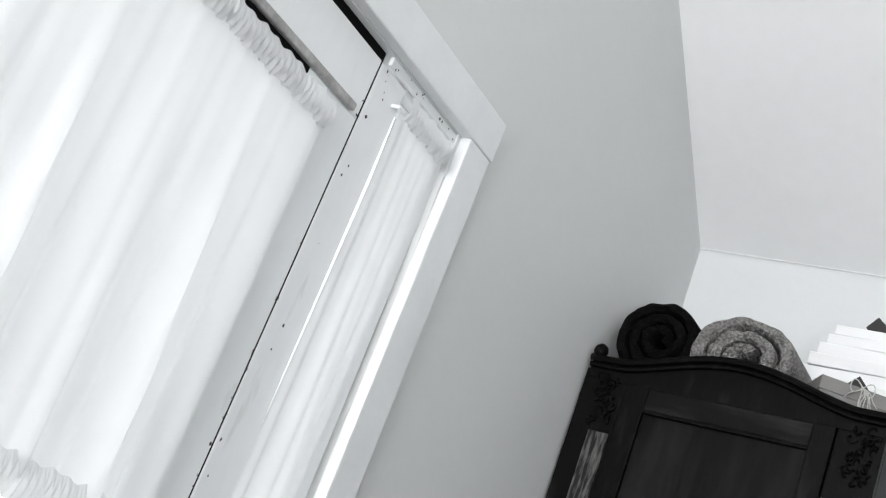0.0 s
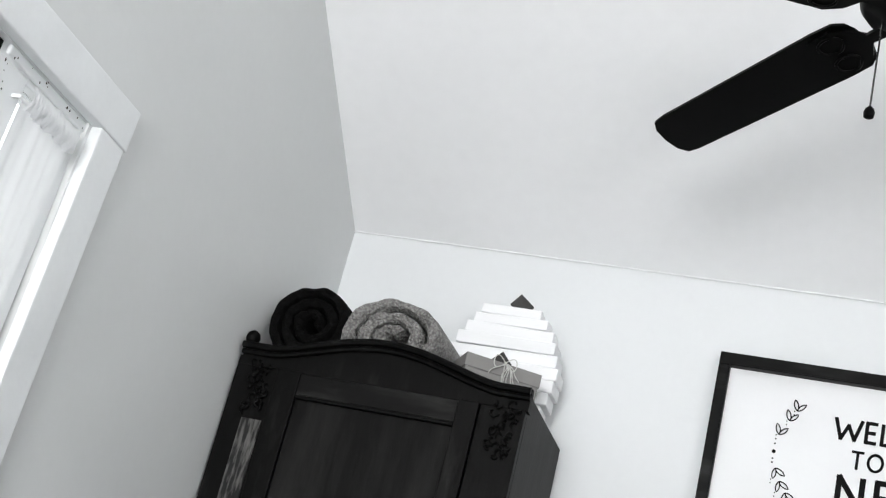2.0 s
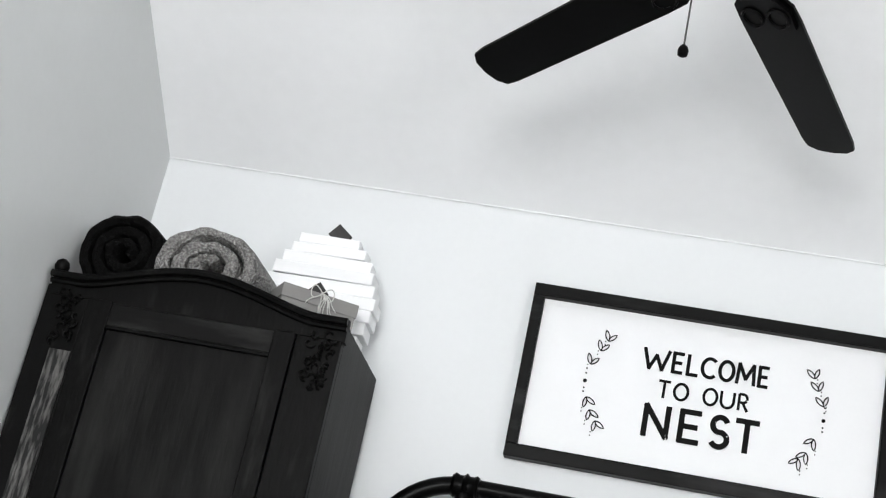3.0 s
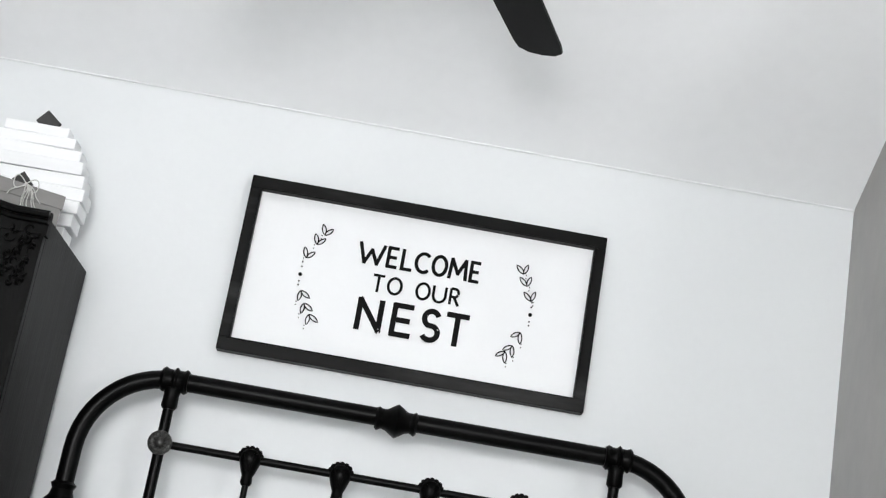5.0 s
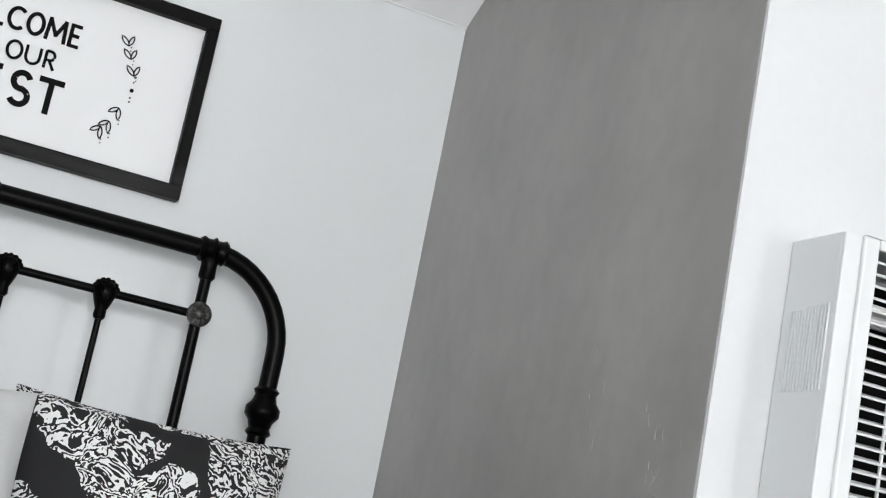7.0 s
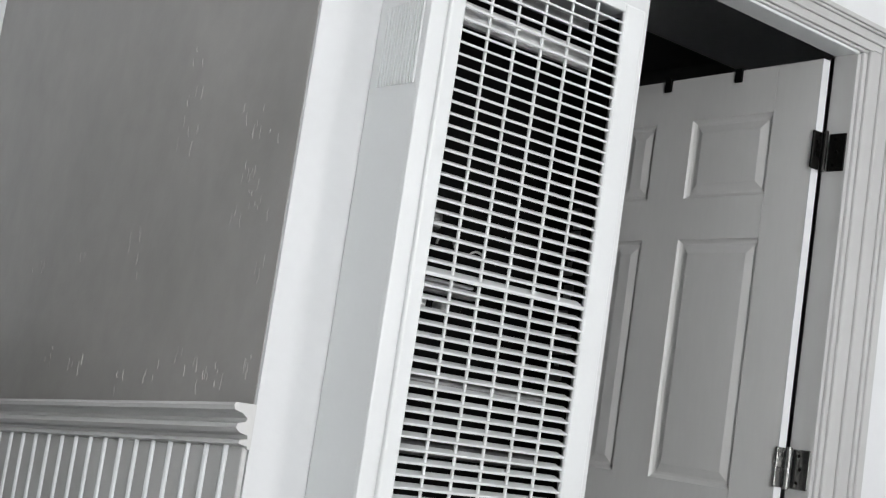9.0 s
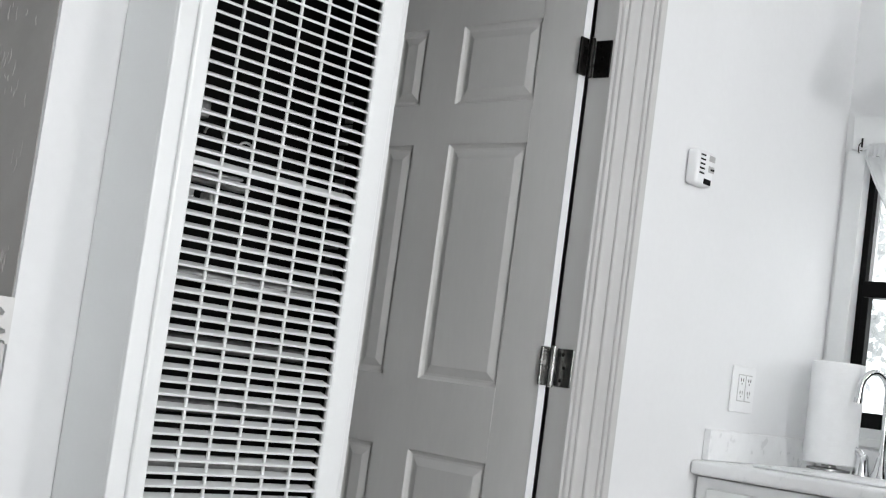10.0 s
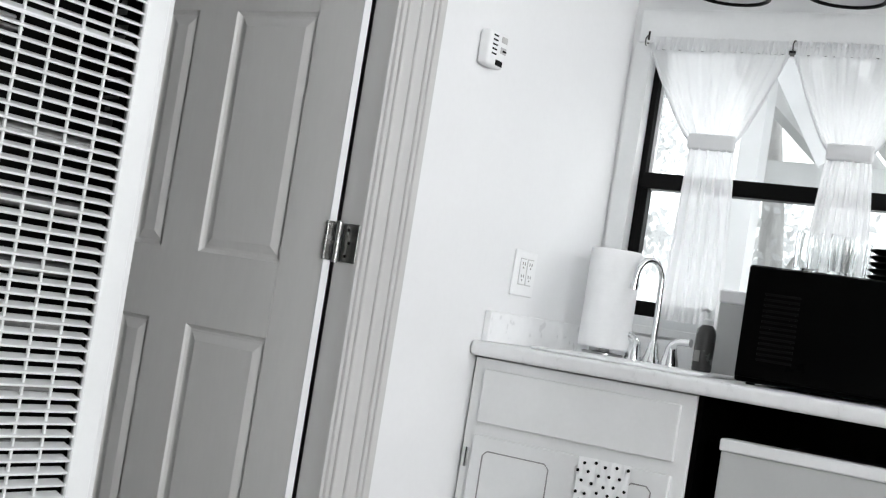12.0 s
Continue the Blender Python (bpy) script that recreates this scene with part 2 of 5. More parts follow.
def damask(name):
    """Black cotton with a white scrolled print."""
    m = bpy.data.materials.new(name)
    m.use_nodes = True
    nt = m.node_tree
    b = nt.nodes["Principled BSDF"]
    b.inputs["Roughness"].default_value = 0.9
    tc = nt.nodes.new("ShaderNodeTexCoord")
    vor = nt.nodes.new("ShaderNodeTexVoronoi")
    vor.inputs["Scale"].default_value = 7.5
    wave = nt.nodes.new("ShaderNodeTexWave")
    wave.wave_type, wave.rings_direction = "RINGS", "SPHERICAL"
    wave.inputs["Scale"].default_value, wave.inputs["Distortion"].default_value, wave.inputs["Detail"].default_value = 17.0, 14.0, 2.0
    wave.inputs["Detail Scale"].default_value = 3.0
    nz = nt.nodes.new("ShaderNodeTexNoise")
    nz.inputs["Scale"].default_value = 9.0
    warp = nt.nodes.new("ShaderNodeVectorMath")
    warp.operation = "MULTIPLY_ADD"
    warp.inputs[1].default_value = (0.13, 0.13, 0.13)
    nt.links.new(tc.outputs["Object"], nz.inputs["Vector"])
    nt.links.new(nz.outputs["Color"], warp.inputs[0])
    nt.links.new(tc.outputs["Object"], warp.inputs[2])
    nt.links.new(warp.outputs[0], vor.inputs["Vector"])
    nt.links.new(warp.outputs[0], wave.inputs["Vector"])
    near = nt.nodes.new("ShaderNodeMath")
    near.operation, near.inputs[1].default_value = "LESS_THAN", 0.66
    nt.links.new(vor.outputs["Distance"], near.inputs[0])
    line = nt.nodes.new("ShaderNodeMath")
    line.operation, line.inputs[1].default_value = "GREATER_THAN", 0.58
    nt.links.new(wave.outputs["Fac"], line.inputs[0])
    both = nt.nodes.new("ShaderNodeMath")
    both.operation = "MULTIPLY"
    nt.links.new(near.outputs[0], both.inputs[0])
    nt.links.new(line.outputs[0], both.inputs[1])
    mix = nt.nodes.new("ShaderNodeMix")
    mix.data_type = "RGBA"
    mix.inputs[6].default_value, mix.inputs[7].default_value = (0.010, 0.010, 0.011, 1), (0.72, 0.73, 0.73, 1)
    nt.links.new(both.outputs[0], mix.inputs[0])
    nt.links.new(mix.outputs[2], b.inputs["Base Color"])
    return m


def knit(name, col, hollow_shade, scale):
    """Chunky yarn: rounded bobbles, the shade of the hollows between them put into the colour."""
    m = mat(name, col, 0.95, vary=0.12, scale=30, fine=420, bump=0)
    nt = m.node_tree
    b = nt.nodes["Principled BSDF"]
    tc = nt.nodes["Texture Coordinate"]
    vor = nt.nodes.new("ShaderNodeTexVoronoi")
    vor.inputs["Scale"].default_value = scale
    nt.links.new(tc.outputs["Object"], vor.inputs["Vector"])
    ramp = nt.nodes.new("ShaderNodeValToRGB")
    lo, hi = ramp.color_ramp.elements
    lo.position, hi.position, lo.color, hi.color = 0.35, 0.75, (1, 1, 1, 1), (hollow_shade, hollow_shade, hollow_shade, 1)
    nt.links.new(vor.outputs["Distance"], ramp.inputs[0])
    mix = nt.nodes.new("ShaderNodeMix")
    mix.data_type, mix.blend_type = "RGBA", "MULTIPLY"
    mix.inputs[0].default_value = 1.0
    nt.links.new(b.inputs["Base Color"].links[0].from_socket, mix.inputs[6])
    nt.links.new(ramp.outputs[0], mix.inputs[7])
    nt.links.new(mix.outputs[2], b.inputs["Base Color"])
    bp = nt.nodes.new("ShaderNodeBump")
    bp.invert = True
    bp.inputs["Strength"].default_value, bp.inputs["Distance"].default_value = 1.0, 0.006
    nt.links.new(vor.outputs["Distance"], bp.inputs["Height"])
    nt.links.new(bp.outputs[0], b.inputs["Normal"])
    return m


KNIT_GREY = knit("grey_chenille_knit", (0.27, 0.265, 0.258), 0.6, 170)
DAMASK = damask("black_and_white_damask_cotton")

# ---- mesh helpers ----


def part(name, bm, material, parent=None, label="", smooth=False):
    me = bpy.data.meshes.new(name)
    bmesh.ops.recalc_face_normals(bm, faces=bm.faces)
    bm.to_mesh(me)
    bm.free()
    me.materials.append(material)
    if smooth:
        for p in me.polygons:
            p.use_smooth = True
        me.set_sharp_from_angle(angle=radians(40))
    ob = new(name, me)
    if parent is not None:
        ob.parent = parent
        ob.matrix_parent_inverse = parent.matrix_world.inverted()
    if label:
        tagged(ob, label)
    return ob


def thing(name, label, category, group="", kind="", at=(0, 0, 0)):
    ob = new(name)
    ob.matrix_world = Matrix.Translation(at)
    ob.empty_display_size = 0.1
    return tagged(ob, label, category, group, kind)


def box(bm, x0, x1, y0, y1, z0, z1, bevel=0.0, seg=2, m=None):
    r = bmesh.ops.create_cube(bm, size=1.0)
    vs = r["verts"]
    for v in vs:
        v.co = Vector(((x0 + x1) / 2 + v.co.x * (x1 - x0), (y0 + y1) / 2 + v.co.y * (y1 - y0), (z0 + z1) / 2 + v.co.z * (z1 - z0)))
    if m is not None:
        bmesh.ops.transform(bm, matrix=m, verts=vs)
    if bevel:
        es = list({e for v in vs for e in v.link_edges})
        bmesh.ops.bevel(bm, geom=es, offset=bevel, segments=seg, affect="EDGES", profile=0.5)
    return bm


def bx(*a, bevel=0.0, seg=2, m=None):
    return box(bmesh.new(), *a, bevel=bevel, seg=seg, m=m)


def tube(bm, pts, r, n=14, cap=True):
    """A tube along a line of points; r is one radius or one for each point."""
    pts = [Vector(p) for p in pts]
    rs = r if isinstance(r, (list, tuple)) else [r] * len(pts)
    rows, side = [], None
    for i, p in enumerate(pts):
        d = (pts[min(i + 1, len(pts) - 1)] - pts[max(i - 1, 0)]).normalized()
        if side is None:
            side = d.orthogonal().normalized()
        side = (side - d * side.dot(d)).normalized()
        up = d.cross(side)
        rows.append([bm.verts.new(p + (side * math.cos(a) + up * math.sin(a)) * rs[i]) for a in [2 * math.pi * k / n for k in range(n)]])
    for a, b in zip(rows, rows[1:]):
        for k in range(n):
            bm.faces.new((a[k], a[(k + 1) % n], b[(k + 1) % n], b[k]))
    if cap:
        bm.faces.new(rows[0][::-1])
        bm.faces.new(rows[-1])
    return bm


def lathe(bm, prof, base, n=24, axis=(0, 0, 1)):
    """A turned shape: prof is pairs of radius and height along the axis from base."""
    q = Vector((0, 0, 1)).rotation_difference(Vector(axis))
    rows = []
    for r, h in prof:
        rows.append([bm.verts.new(Vector(base) + q @ Vector((max(r, 1e-4) * math.cos(2 * math.pi * k / n), max(r, 1e-4) * math.sin(2 * math.pi * k / n), h))) for k in range(n)])
    for a, b in zip(rows, rows[1:]):
        for k in range(n):
            bm.faces.new((a[k], a[(k + 1) % n], b[(k + 1) % n], b[k]))
    bm.faces.new(rows[0][::-1])
    bm.faces.new(rows[-1])
    return bm


def prism(bm, poly, m, depth):
    """A flat outline, given in x and y, pushed out along z by depth and set by the matrix m."""
    a = [bm.verts.new(m @ Vector((x, y, 0))) for x, y in poly]
    b = [bm.verts.new(m @ Vector((x, y, depth))) for x, y in poly]
    n = len(poly)
    bm.faces.new(a[::-1])
    bm.faces.new(b)
    for k in range(n):
        bm.faces.new((a[k], a[(k + 1) % n], b[(k + 1) % n], b[k]))
    return bm


FACING = Matrix(((1, 0, 0, 0), (0, 0, 1, 0), (0, 1, 0, 0), (0, 0, 0, 1)))  # x stays, y goes up, depth goes along +y


def drape(bm, x_of, z0, z1, w0, w1, folds, amp, seed, nz=26, nu=140, pinch=None, slant=0.0):
    """A hanging cloth between u = w0 and w1 and heights z0 and z1; x_of sets (u, offset, z) to a place."""
    rnd = random.Random(seed)
    ph = [rnd.uniform(0, 6.3) for _ in range(4)]
    grid = []
    for j in range(nz + 1):
        t = j / nz
        row = []
        for i in range(nu + 1):
            s = i / nu
            lo, hi = (w0, w1) if pinch is None else pinch(t)
            u = lo + (hi - lo) * s
            a = amp * (0.55 + 0.45 * math.sin(3.1 * t + ph[0]))
            turn = 2 * math.pi * folds * s + ph[1] + slant * (t - s) + 0.9 * math.sin(2 * t + ph[2])
            o = a * (math.sin(turn) if not slant else 1 - 2 * abs(math.sin(turn / 2))) + 0.45 * a * math.sin(2 * math.pi * folds * 2.3 * s + ph[3] + 1.3 * t)
            o += (0.10 if not slant else 0.04) * amp * math.sin(2 * math.pi * folds * 4.1 * s + 5 * t)
            row.append(bm.verts.new(x_of(u, o, z0 + (z1 - z0) * t)))
        grid.append(row)
    for a, b in zip(grid, grid[1:]):
        for k in range(nu):
            bm.faces.new((a[k], a[k + 1], b[k + 1], b[k]))
    return bm


# ---- the room ----
XL, XR, YB, YG, YD, XW, EAVE = -1.206, 1.143, 3.101, 1.884, 2.112, 3.987, 2.42
YR, TOP, PITCH = -2.3, 4.1, 0.60
RIDGE_Y = 0.6


def setting(name, bm, material, label, category, smooth=False):
    return tagged(part(name, bm, material, None, smooth=smooth), label, category, kind="structure")


setting("floor", bx(XL - 0.15, XW + 0.15, YR - 0.15, YB + 0.15, -0.06, 0.0), FLOOR, "grey painted timber floorboards of the room", "floor")
setting("wall_north", bx(XL - 0.12, XR + 0.10, YB, YB + 0.12, 0, 2.6), BACK_WALL, "pale grey painted wall behind the bed", "wall")
# left wall, with the opening of the French door and its sidelight
DY0, DY1, DZ = 0.55, 1.868, 2.052
bm = bx(XL - 0.12, XL, DY1, YB, 0, TOP)
box(bm, XL - 0.12, XL, YR, DY0, 0, TOP)
box(bm, XL - 0.12, XL, DY0, DY1, DZ, TOP)
setting("wall_west", bm, mat("mid_grey_plaster_paint", (0.64, 0.655, 0.655), 0.55, vary=0.02, scale=2.5, fine=50, bump=0.12), "grey painted plaster wall beside the French door", "wall")
setting("wall_alcove", bx(XR, XR + 0.10, YG + 0.006, YB, 0, TOP), GREY_WALL, "dark grey painted wall with uneven plaster above the dado", "wall")
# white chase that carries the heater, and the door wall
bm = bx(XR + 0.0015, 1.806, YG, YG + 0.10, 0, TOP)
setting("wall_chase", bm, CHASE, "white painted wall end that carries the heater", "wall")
setting("wall_chase_side", bx(1.746, 1.804, YG + 0.10, YD + 0.062, 0, TOP), WHITE_WALL, "white return of the chase beside the doorway", "wall")
OX0, OX1, OZ = 1.93, 2.755, 2.055
bm = bx(1.806, OX0, YD, YD + 0.062, 0, TOP)
box(bm, OX1, XW, YD, YD + 0.062, 0, TOP)
box(bm, OX0, OX1, YD, YD + 0.062, OZ, TOP)
setting("wall_bath", bm, WHITE_WALL, "bright white painted wall beside the open door", "wall")
# window wall
WY0, WY1, WZ0, WZ1 = 0.62, 2.042, 1.008, 1.855
bm = bx(XW, XW + 0.14, WY1, YD + 0.2, 0, TOP)
box(bm, XW, XW + 0.14, YR, WY0, 0, TOP)
box(bm, XW, XW + 0.14, WY0, WY1, 0, WZ0)
box(bm, XW, XW + 0.14, WY0, WY1, WZ1, TOP)
setting("wall_east", bm, WHITE_WALL, "white painted kitchen wall round the window", "wall")
# unseen openings for the lamps; the one at x 2.52-3.48 is made up
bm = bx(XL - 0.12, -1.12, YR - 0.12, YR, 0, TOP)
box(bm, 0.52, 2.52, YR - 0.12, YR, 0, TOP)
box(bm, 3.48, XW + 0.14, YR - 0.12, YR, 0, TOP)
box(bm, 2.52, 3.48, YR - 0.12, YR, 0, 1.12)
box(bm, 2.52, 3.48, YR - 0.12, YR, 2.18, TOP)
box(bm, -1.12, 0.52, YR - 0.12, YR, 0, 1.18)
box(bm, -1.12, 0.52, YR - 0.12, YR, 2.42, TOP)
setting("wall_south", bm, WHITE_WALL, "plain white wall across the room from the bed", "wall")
# sloping ceiling, rising from the wall behind the bed, and its far half
bm = bmesh.new()
zr = EAVE + PITCH * (YB - RIDGE_Y)
zs = zr - 0.5 * (RIDGE_Y - YR)
for (ya, za), (yb, zb) in (((YB + 0.1, EAVE - 0.06), (RIDGE_Y, zr)), ((RIDGE_Y, zr), (YR - 0.1, zs - 0.05))):
    v = [bm.verts.new((x, y, z + d)) for d in (0, 0.1) for x, y, z in ((XL - 0.1, ya, za), (XW + 0.1, ya, za), (XW + 0.1, yb, zb), (XL - 0.1, yb, zb))]
    for f in ((0, 1, 2, 3), (7, 6, 5, 4), (0, 4, 5, 1), (1, 5, 6, 2), (2, 6, 7, 3), (3, 7, 4, 0)):
        bm.faces.new([v[k] for k in f])
setting("ceiling", bm, CEIL, "white painted sloping plaster ceiling", "ceiling")
setting("caulk_bead", tube(bmesh.new(), [(XL, YB - 0.0035, EAVE - 0.001), (XR, YB - 0.0035, EAVE - 0.001)], 0.002, 8), CEIL, "thin white caulk line where wall meets ceiling", "trim")
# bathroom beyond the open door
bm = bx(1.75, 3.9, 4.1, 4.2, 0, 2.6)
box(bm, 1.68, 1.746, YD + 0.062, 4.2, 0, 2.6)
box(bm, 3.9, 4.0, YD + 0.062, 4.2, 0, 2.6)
setting("wall_bathroom", bm, mat("dark_bathroom_wall", (0.19, 0.195, 0.195), 0.7, vary=0.05), "dark bathroom walls seen over the door", "wall")
setting("ceiling_bathroom", bx(1.70, 4.0, YD + 0.062, 4.2, 2.5, 2.56), mat("dark_bathroom_ceiling", (0.12, 0.124, 0.124), 0.8, vary=0.05), "dark bathroom ceiling", "ceiling")

# small runs and nibs left in the plaster
rp = random.Random(31)
bm = bmesh.new()
RUNS = ((2.225, 1.585, 3, 0.02), (2.20, 1.53, 5, 0.03), (2.215, 1.465, 5, 0.02), (2.036, 1.49, 4, 0.025), (1.98, 1.445, 6, 0.025), (2.0, 1.385, 8, 0.03), (1.985, 1.34, 7, 0.022), (2.03, 1.325, 3, 0.015),
        (2.32, 1.30, 5, 0.016), (2.31, 1.24, 3, 0.008), (2.68, 1.265, 4, 0.02), (2.51, 1.27, 2, 0.01), (1.94, 1.25, 3, 0.01), (2.58, 1.08, 4, 0.025), (2.46, 1.085, 4, 0.025), (2.09, 1.11, 8, 0.035), (2.02, 1.095, 9, 0.035), (2.23, 1.085, 6, 0.05), (1.93, 1.11, 4, 0.015))
for cy, cz, count, spread in RUNS:
    for i in range(count):
        y, z, L = cy + rp.gauss(0, spread), cz + rp.gauss(0, 0.012), rp.uniform(0.008, 0.026)
        y = max(YG + 0.012, y)
        s = rp.uniform(0.0006, 0.0013)
        tube(bm, [(XR + 0.0002, y, z), (XR - 0.0001, y + rp.uniform(-0.002, 0.002), z - L * 0.5), (XR + 0.0002, y + rp.uniform(-0.004, 0.004), z - L)], [s * 0.4, s, s * 0.8], 6)
tagged(part("plaster_runs", bm, GREY_WALL, None, smooth=True), "small raised runs in the grey plaster", "plaster", kind="stuff")

# ---- French door, sidelight and their curtains ----
XD = XL - 0.014  # face of the door leaf
dw = thing("door_1", "white painted French door with worn edges, shut, curtained glass", "door", kind="structure", at=(XD, 1.1, 0))
LY0, LY1, LT = 0.63, 1.597, 2.026
bm = bx(XD - 0.04, XD, 1.500, LY1, 0.01, 1.9168, bevel=0.001, seg=1)
part("stile", bm, TRIM_WORN, dw)
part("stile", bx(XD - 0.04, XD, LY0, LY0 + 0.1, 0.01, 1.9168, bevel=0.003), TRIM_WORN, dw)
part("top_rail", bx(XD - 0.04, XD, LY0, LY1, 1.917, LT, bevel=0.001, seg=1), TRIM_WORN, dw)
part("bottom_rail", bx(XD - 0.04, XD, LY0 + 0.1, 1.500, 0.01, 1.10, bevel=0.003), TRIM_WORN, dw)
part("glazing_bead", bx(XD, XD + 0.011, LY0 + 0.06, 1.572, 1.917, 1.931, bevel=0.003), mat("grey_bead", (0.36, 0.36, 0.355), 0.5, vary=0.25, scale=30), dw, "rubbed grey glazing bead")
pane = part("pane", bx(XD - 0.024, XD - 0.020, LY0 + 0.1, 1.500, 1.10, 1.9165), GLASS, dw)
pane.visible_shadow = False
part("glazing_strip", bx(XD - 0.019, XD + 0.002, LY0 + 0.1, 1.446, 1.880, 1.9165), SLOT, dw, "dark strip of uncovered glass")
# black strips put the gaps' shade in place and stop light leaking through
part("weatherstrip", bx(XD - 0.036, XD - 0.0015, LY1 + 0.0005, 1.6015, 0.01, 2.04), SLOT, dw, "black strip for the shade between the leaves")
part("weatherstrip", bx(XD - 0.036, XD - 0.003, LY0, 1.604, LT - 0.001, 2.0435), SLOT, dw, "black strip for the shade over the door")
# casing, jamb and stops round the opening
trim = thing("door_casing", "flat white door casing with a mitred head", "trim", kind="structure", at=(XL, 1.9, 0))
part("side_casing", bx(XL - 0.002, XL + 0.02, 1.868, 1.952, 0, 2.045, bevel=0.003), TRIM, trim)
part("head_casing", bx(XL - 0.002, XL + 0.022, 0.48, 1.958, 2.045, 2.124, bevel=0.003), TRIM, trim)
part("side_casing", bx(XL - 0.002, XL + 0.02, 0.50, 0.62, 0, 2.045, bevel=0.003), TRIM, trim)
part("head_jamb", bx(XL - 0.115, XL - 0.003, DY0, DY1 - 0.0, 2.044, 2.0515), TRIM, trim)
part("stop_moulding", bx(XL - 0.013, XL - 0.004, 1.61, DY1, 2.026, 2.044, bevel=0.004), TRIM_WORN, trim, "chipped stop moulding under the head")
sl = thing("window_2", "narrow white sidelight window with a gathered curtain", "window", kind="structure", at=(XD, 1.7, 0))
part("stile", bx(XD - 0.04, XD, 1.602, 1.688, 0.01, 2.026, bevel=0.003), TRIM_WORN, sl)
part("stile", bx(XD - 0.04, XD + 0.002, 1.835, 1.867, 0.01, 2.042, bevel=0.003), TRIM_WORN, sl)
part("top_rail", bx(XD - 0.04, XD - 0.002, 1.688, 1.835, 2.018, 2.042, bevel=0.003), TRIM_WORN, sl)
part("bottom_rail", bx(XD - 0.04, XD - 0.002, 1.688, 1.835, 0.01, 0.35, bevel=0.003), TRIM_WORN, sl)
p2 = part("pane", bx(XD - 0.026, XD - 0.022, 1.688, 1.835, 0.35, 2.018), GLASS, sl)
p2.visible_shadow = False


LEANING = [dw, trim, sl]


def curtain(name, label, y0, y1, z0, z1, x, folds, seed, bottom=True):
    t = thing(name, label, "curtain", at=(x, (y0 + y1) / 2, z1))
    LEANING.append(t)
    bm = drape(bmesh.new(), lambda u, o, z: Vector((x + o, u, z)), z0 - 0.005, z1 - 0.025, y0, y1, folds, 0.018, seed, nu=int(40 + folds * 16), slant=2.6)
    part("cloth", bm, CURTAIN, t, smooth=True)
    for za, zb in ((z1 - 0.045, z1),) + (((z0 - 0.03, z0 + 0.02),) if bottom else ()):
        bm = drape(bmesh.new(), lambda u, o, z: Vector((x + 0.010 + o * 0.7 + 0.006 * math.sin(math.pi * (z - za) / (zb - za)), u + 0.35 * o, z + 0.002 * math.sin(u * 190) + 0.0015 * math.sin(u * 83))), za, zb, y0, y1, folds * 9, 0.0042, seed + 5, nz=10, nu=int(120 + folds * 150), slant=5.0)
        part("gathered_heading", bm, CURTAIN, t, "ruched heading gathered on the rod", smooth=True)
    part("rod", tube(bmesh.new(), [(x, y0 - 0.012, z1 - 0.028), (x, y1 + 0.012, z1 - 0.028)], 0.004, 8), PLASTIC, t)
    for ye in (y0 - 0.012, y1 + 0.012):
        part("rod_bracket", bx(XD - 0.001, x + 0.003, ye - 0.002, ye + 0.002, z1 - 0.031, z1 - 0.025), TRIM, t)
    return t


curtain("sash_curtain", "white gathered cotton curtain over the French door glass", 0.75, 1.505, 1.225, 1.892, XD + 0.018, 5.6, 3)
curtain("sash_curtain", "narrow white gathered curtain over the sidelight", 1.679, 1.828, 0.40, 2.012, XD + 0.014, 1.5, 8, bottom=False)
# flecks where the paint has come off the edges
rc = random.Random(17)
for owner, spots in ((dw, ((1.592, 1.60, 1.15, 2.0, 26), (0.9, 1.55, 1.931, 1.936, 22))), (trim, ((1.62, 1.86, 2.028, 2.042, 12),)), (sl, ((1.606, 1.64, 1.2, 2.02, 12), (1.612, 1.635, 2.005, 2.022, 3)))):
    bm = bmesh.new()
    for y0, y1, z0, z1, count in spots:
        for k in range(count):
            y, z, r = rc.uniform(y0, y1), rc.uniform(z0, z1), rc.uniform(0.0008, 0.0026)
            face = XL - 0.0036 if owner is trim else XD + 0.0004
            prism(bm, [(r * rc.uniform(0.5, 1.3) * math.cos(a), r * rc.uniform(0.5, 1.8) * math.sin(a)) for a in [j * 1.047 for j in range(6)]], Matrix.Translation((face, y, z)) @ Matrix(((0, 0, 1, 0), (1, 0, 0, 0), (0, 1, 0, 0), (0, 0, 0, 1))), 0.0003)
    part("paint_chips", bm, CHARCOAL, owner, "dark chips where the paint has flaked")
for ob in LEANING:
    for child in ob.children_recursive:
        for v in child.data.vertices:
            v.co.y += 0.010 + 0.043 * (v.co.z - 2.05)

# ---- wardrobe ----
wd = thing("wardrobe", "black distressed wooden wardrobe with arched cornice and carved corners", "wardrobe", at=(-0.87, 2.87, 0))
WX0, WX1, WF, WK = -1.200, -0.562, 2.664, 3.07
part("side_panel", bx(WX1 - 0.02, WX1, WF + 0.022, WK, 0.06, 1.945, bevel=0.002), BLACK_PANEL, wd)
part("side_panel", bx(WX0, WX0 + 0.02, WF + 0.022, WK, 0.06, 1.945, bevel=0.002), BLACK_PANEL, wd)
part("back_panel", bx(WX0 + 0.02, WX1 - 0.02, WK - 0.01, WK, 0.06, 1.945), BLACK_PANEL, wd)
part("top_board", bx(WX0 + 0.02, WX1 - 0.02, WF + 0.03, WK - 0.012, 1.925, 1.945), BLACK_WOOD, wd)
part("plinth", bx(WX0, WX1, WF, WK, 0.0, 0.06, bevel=0.004), BLACK_WOOD, wd)
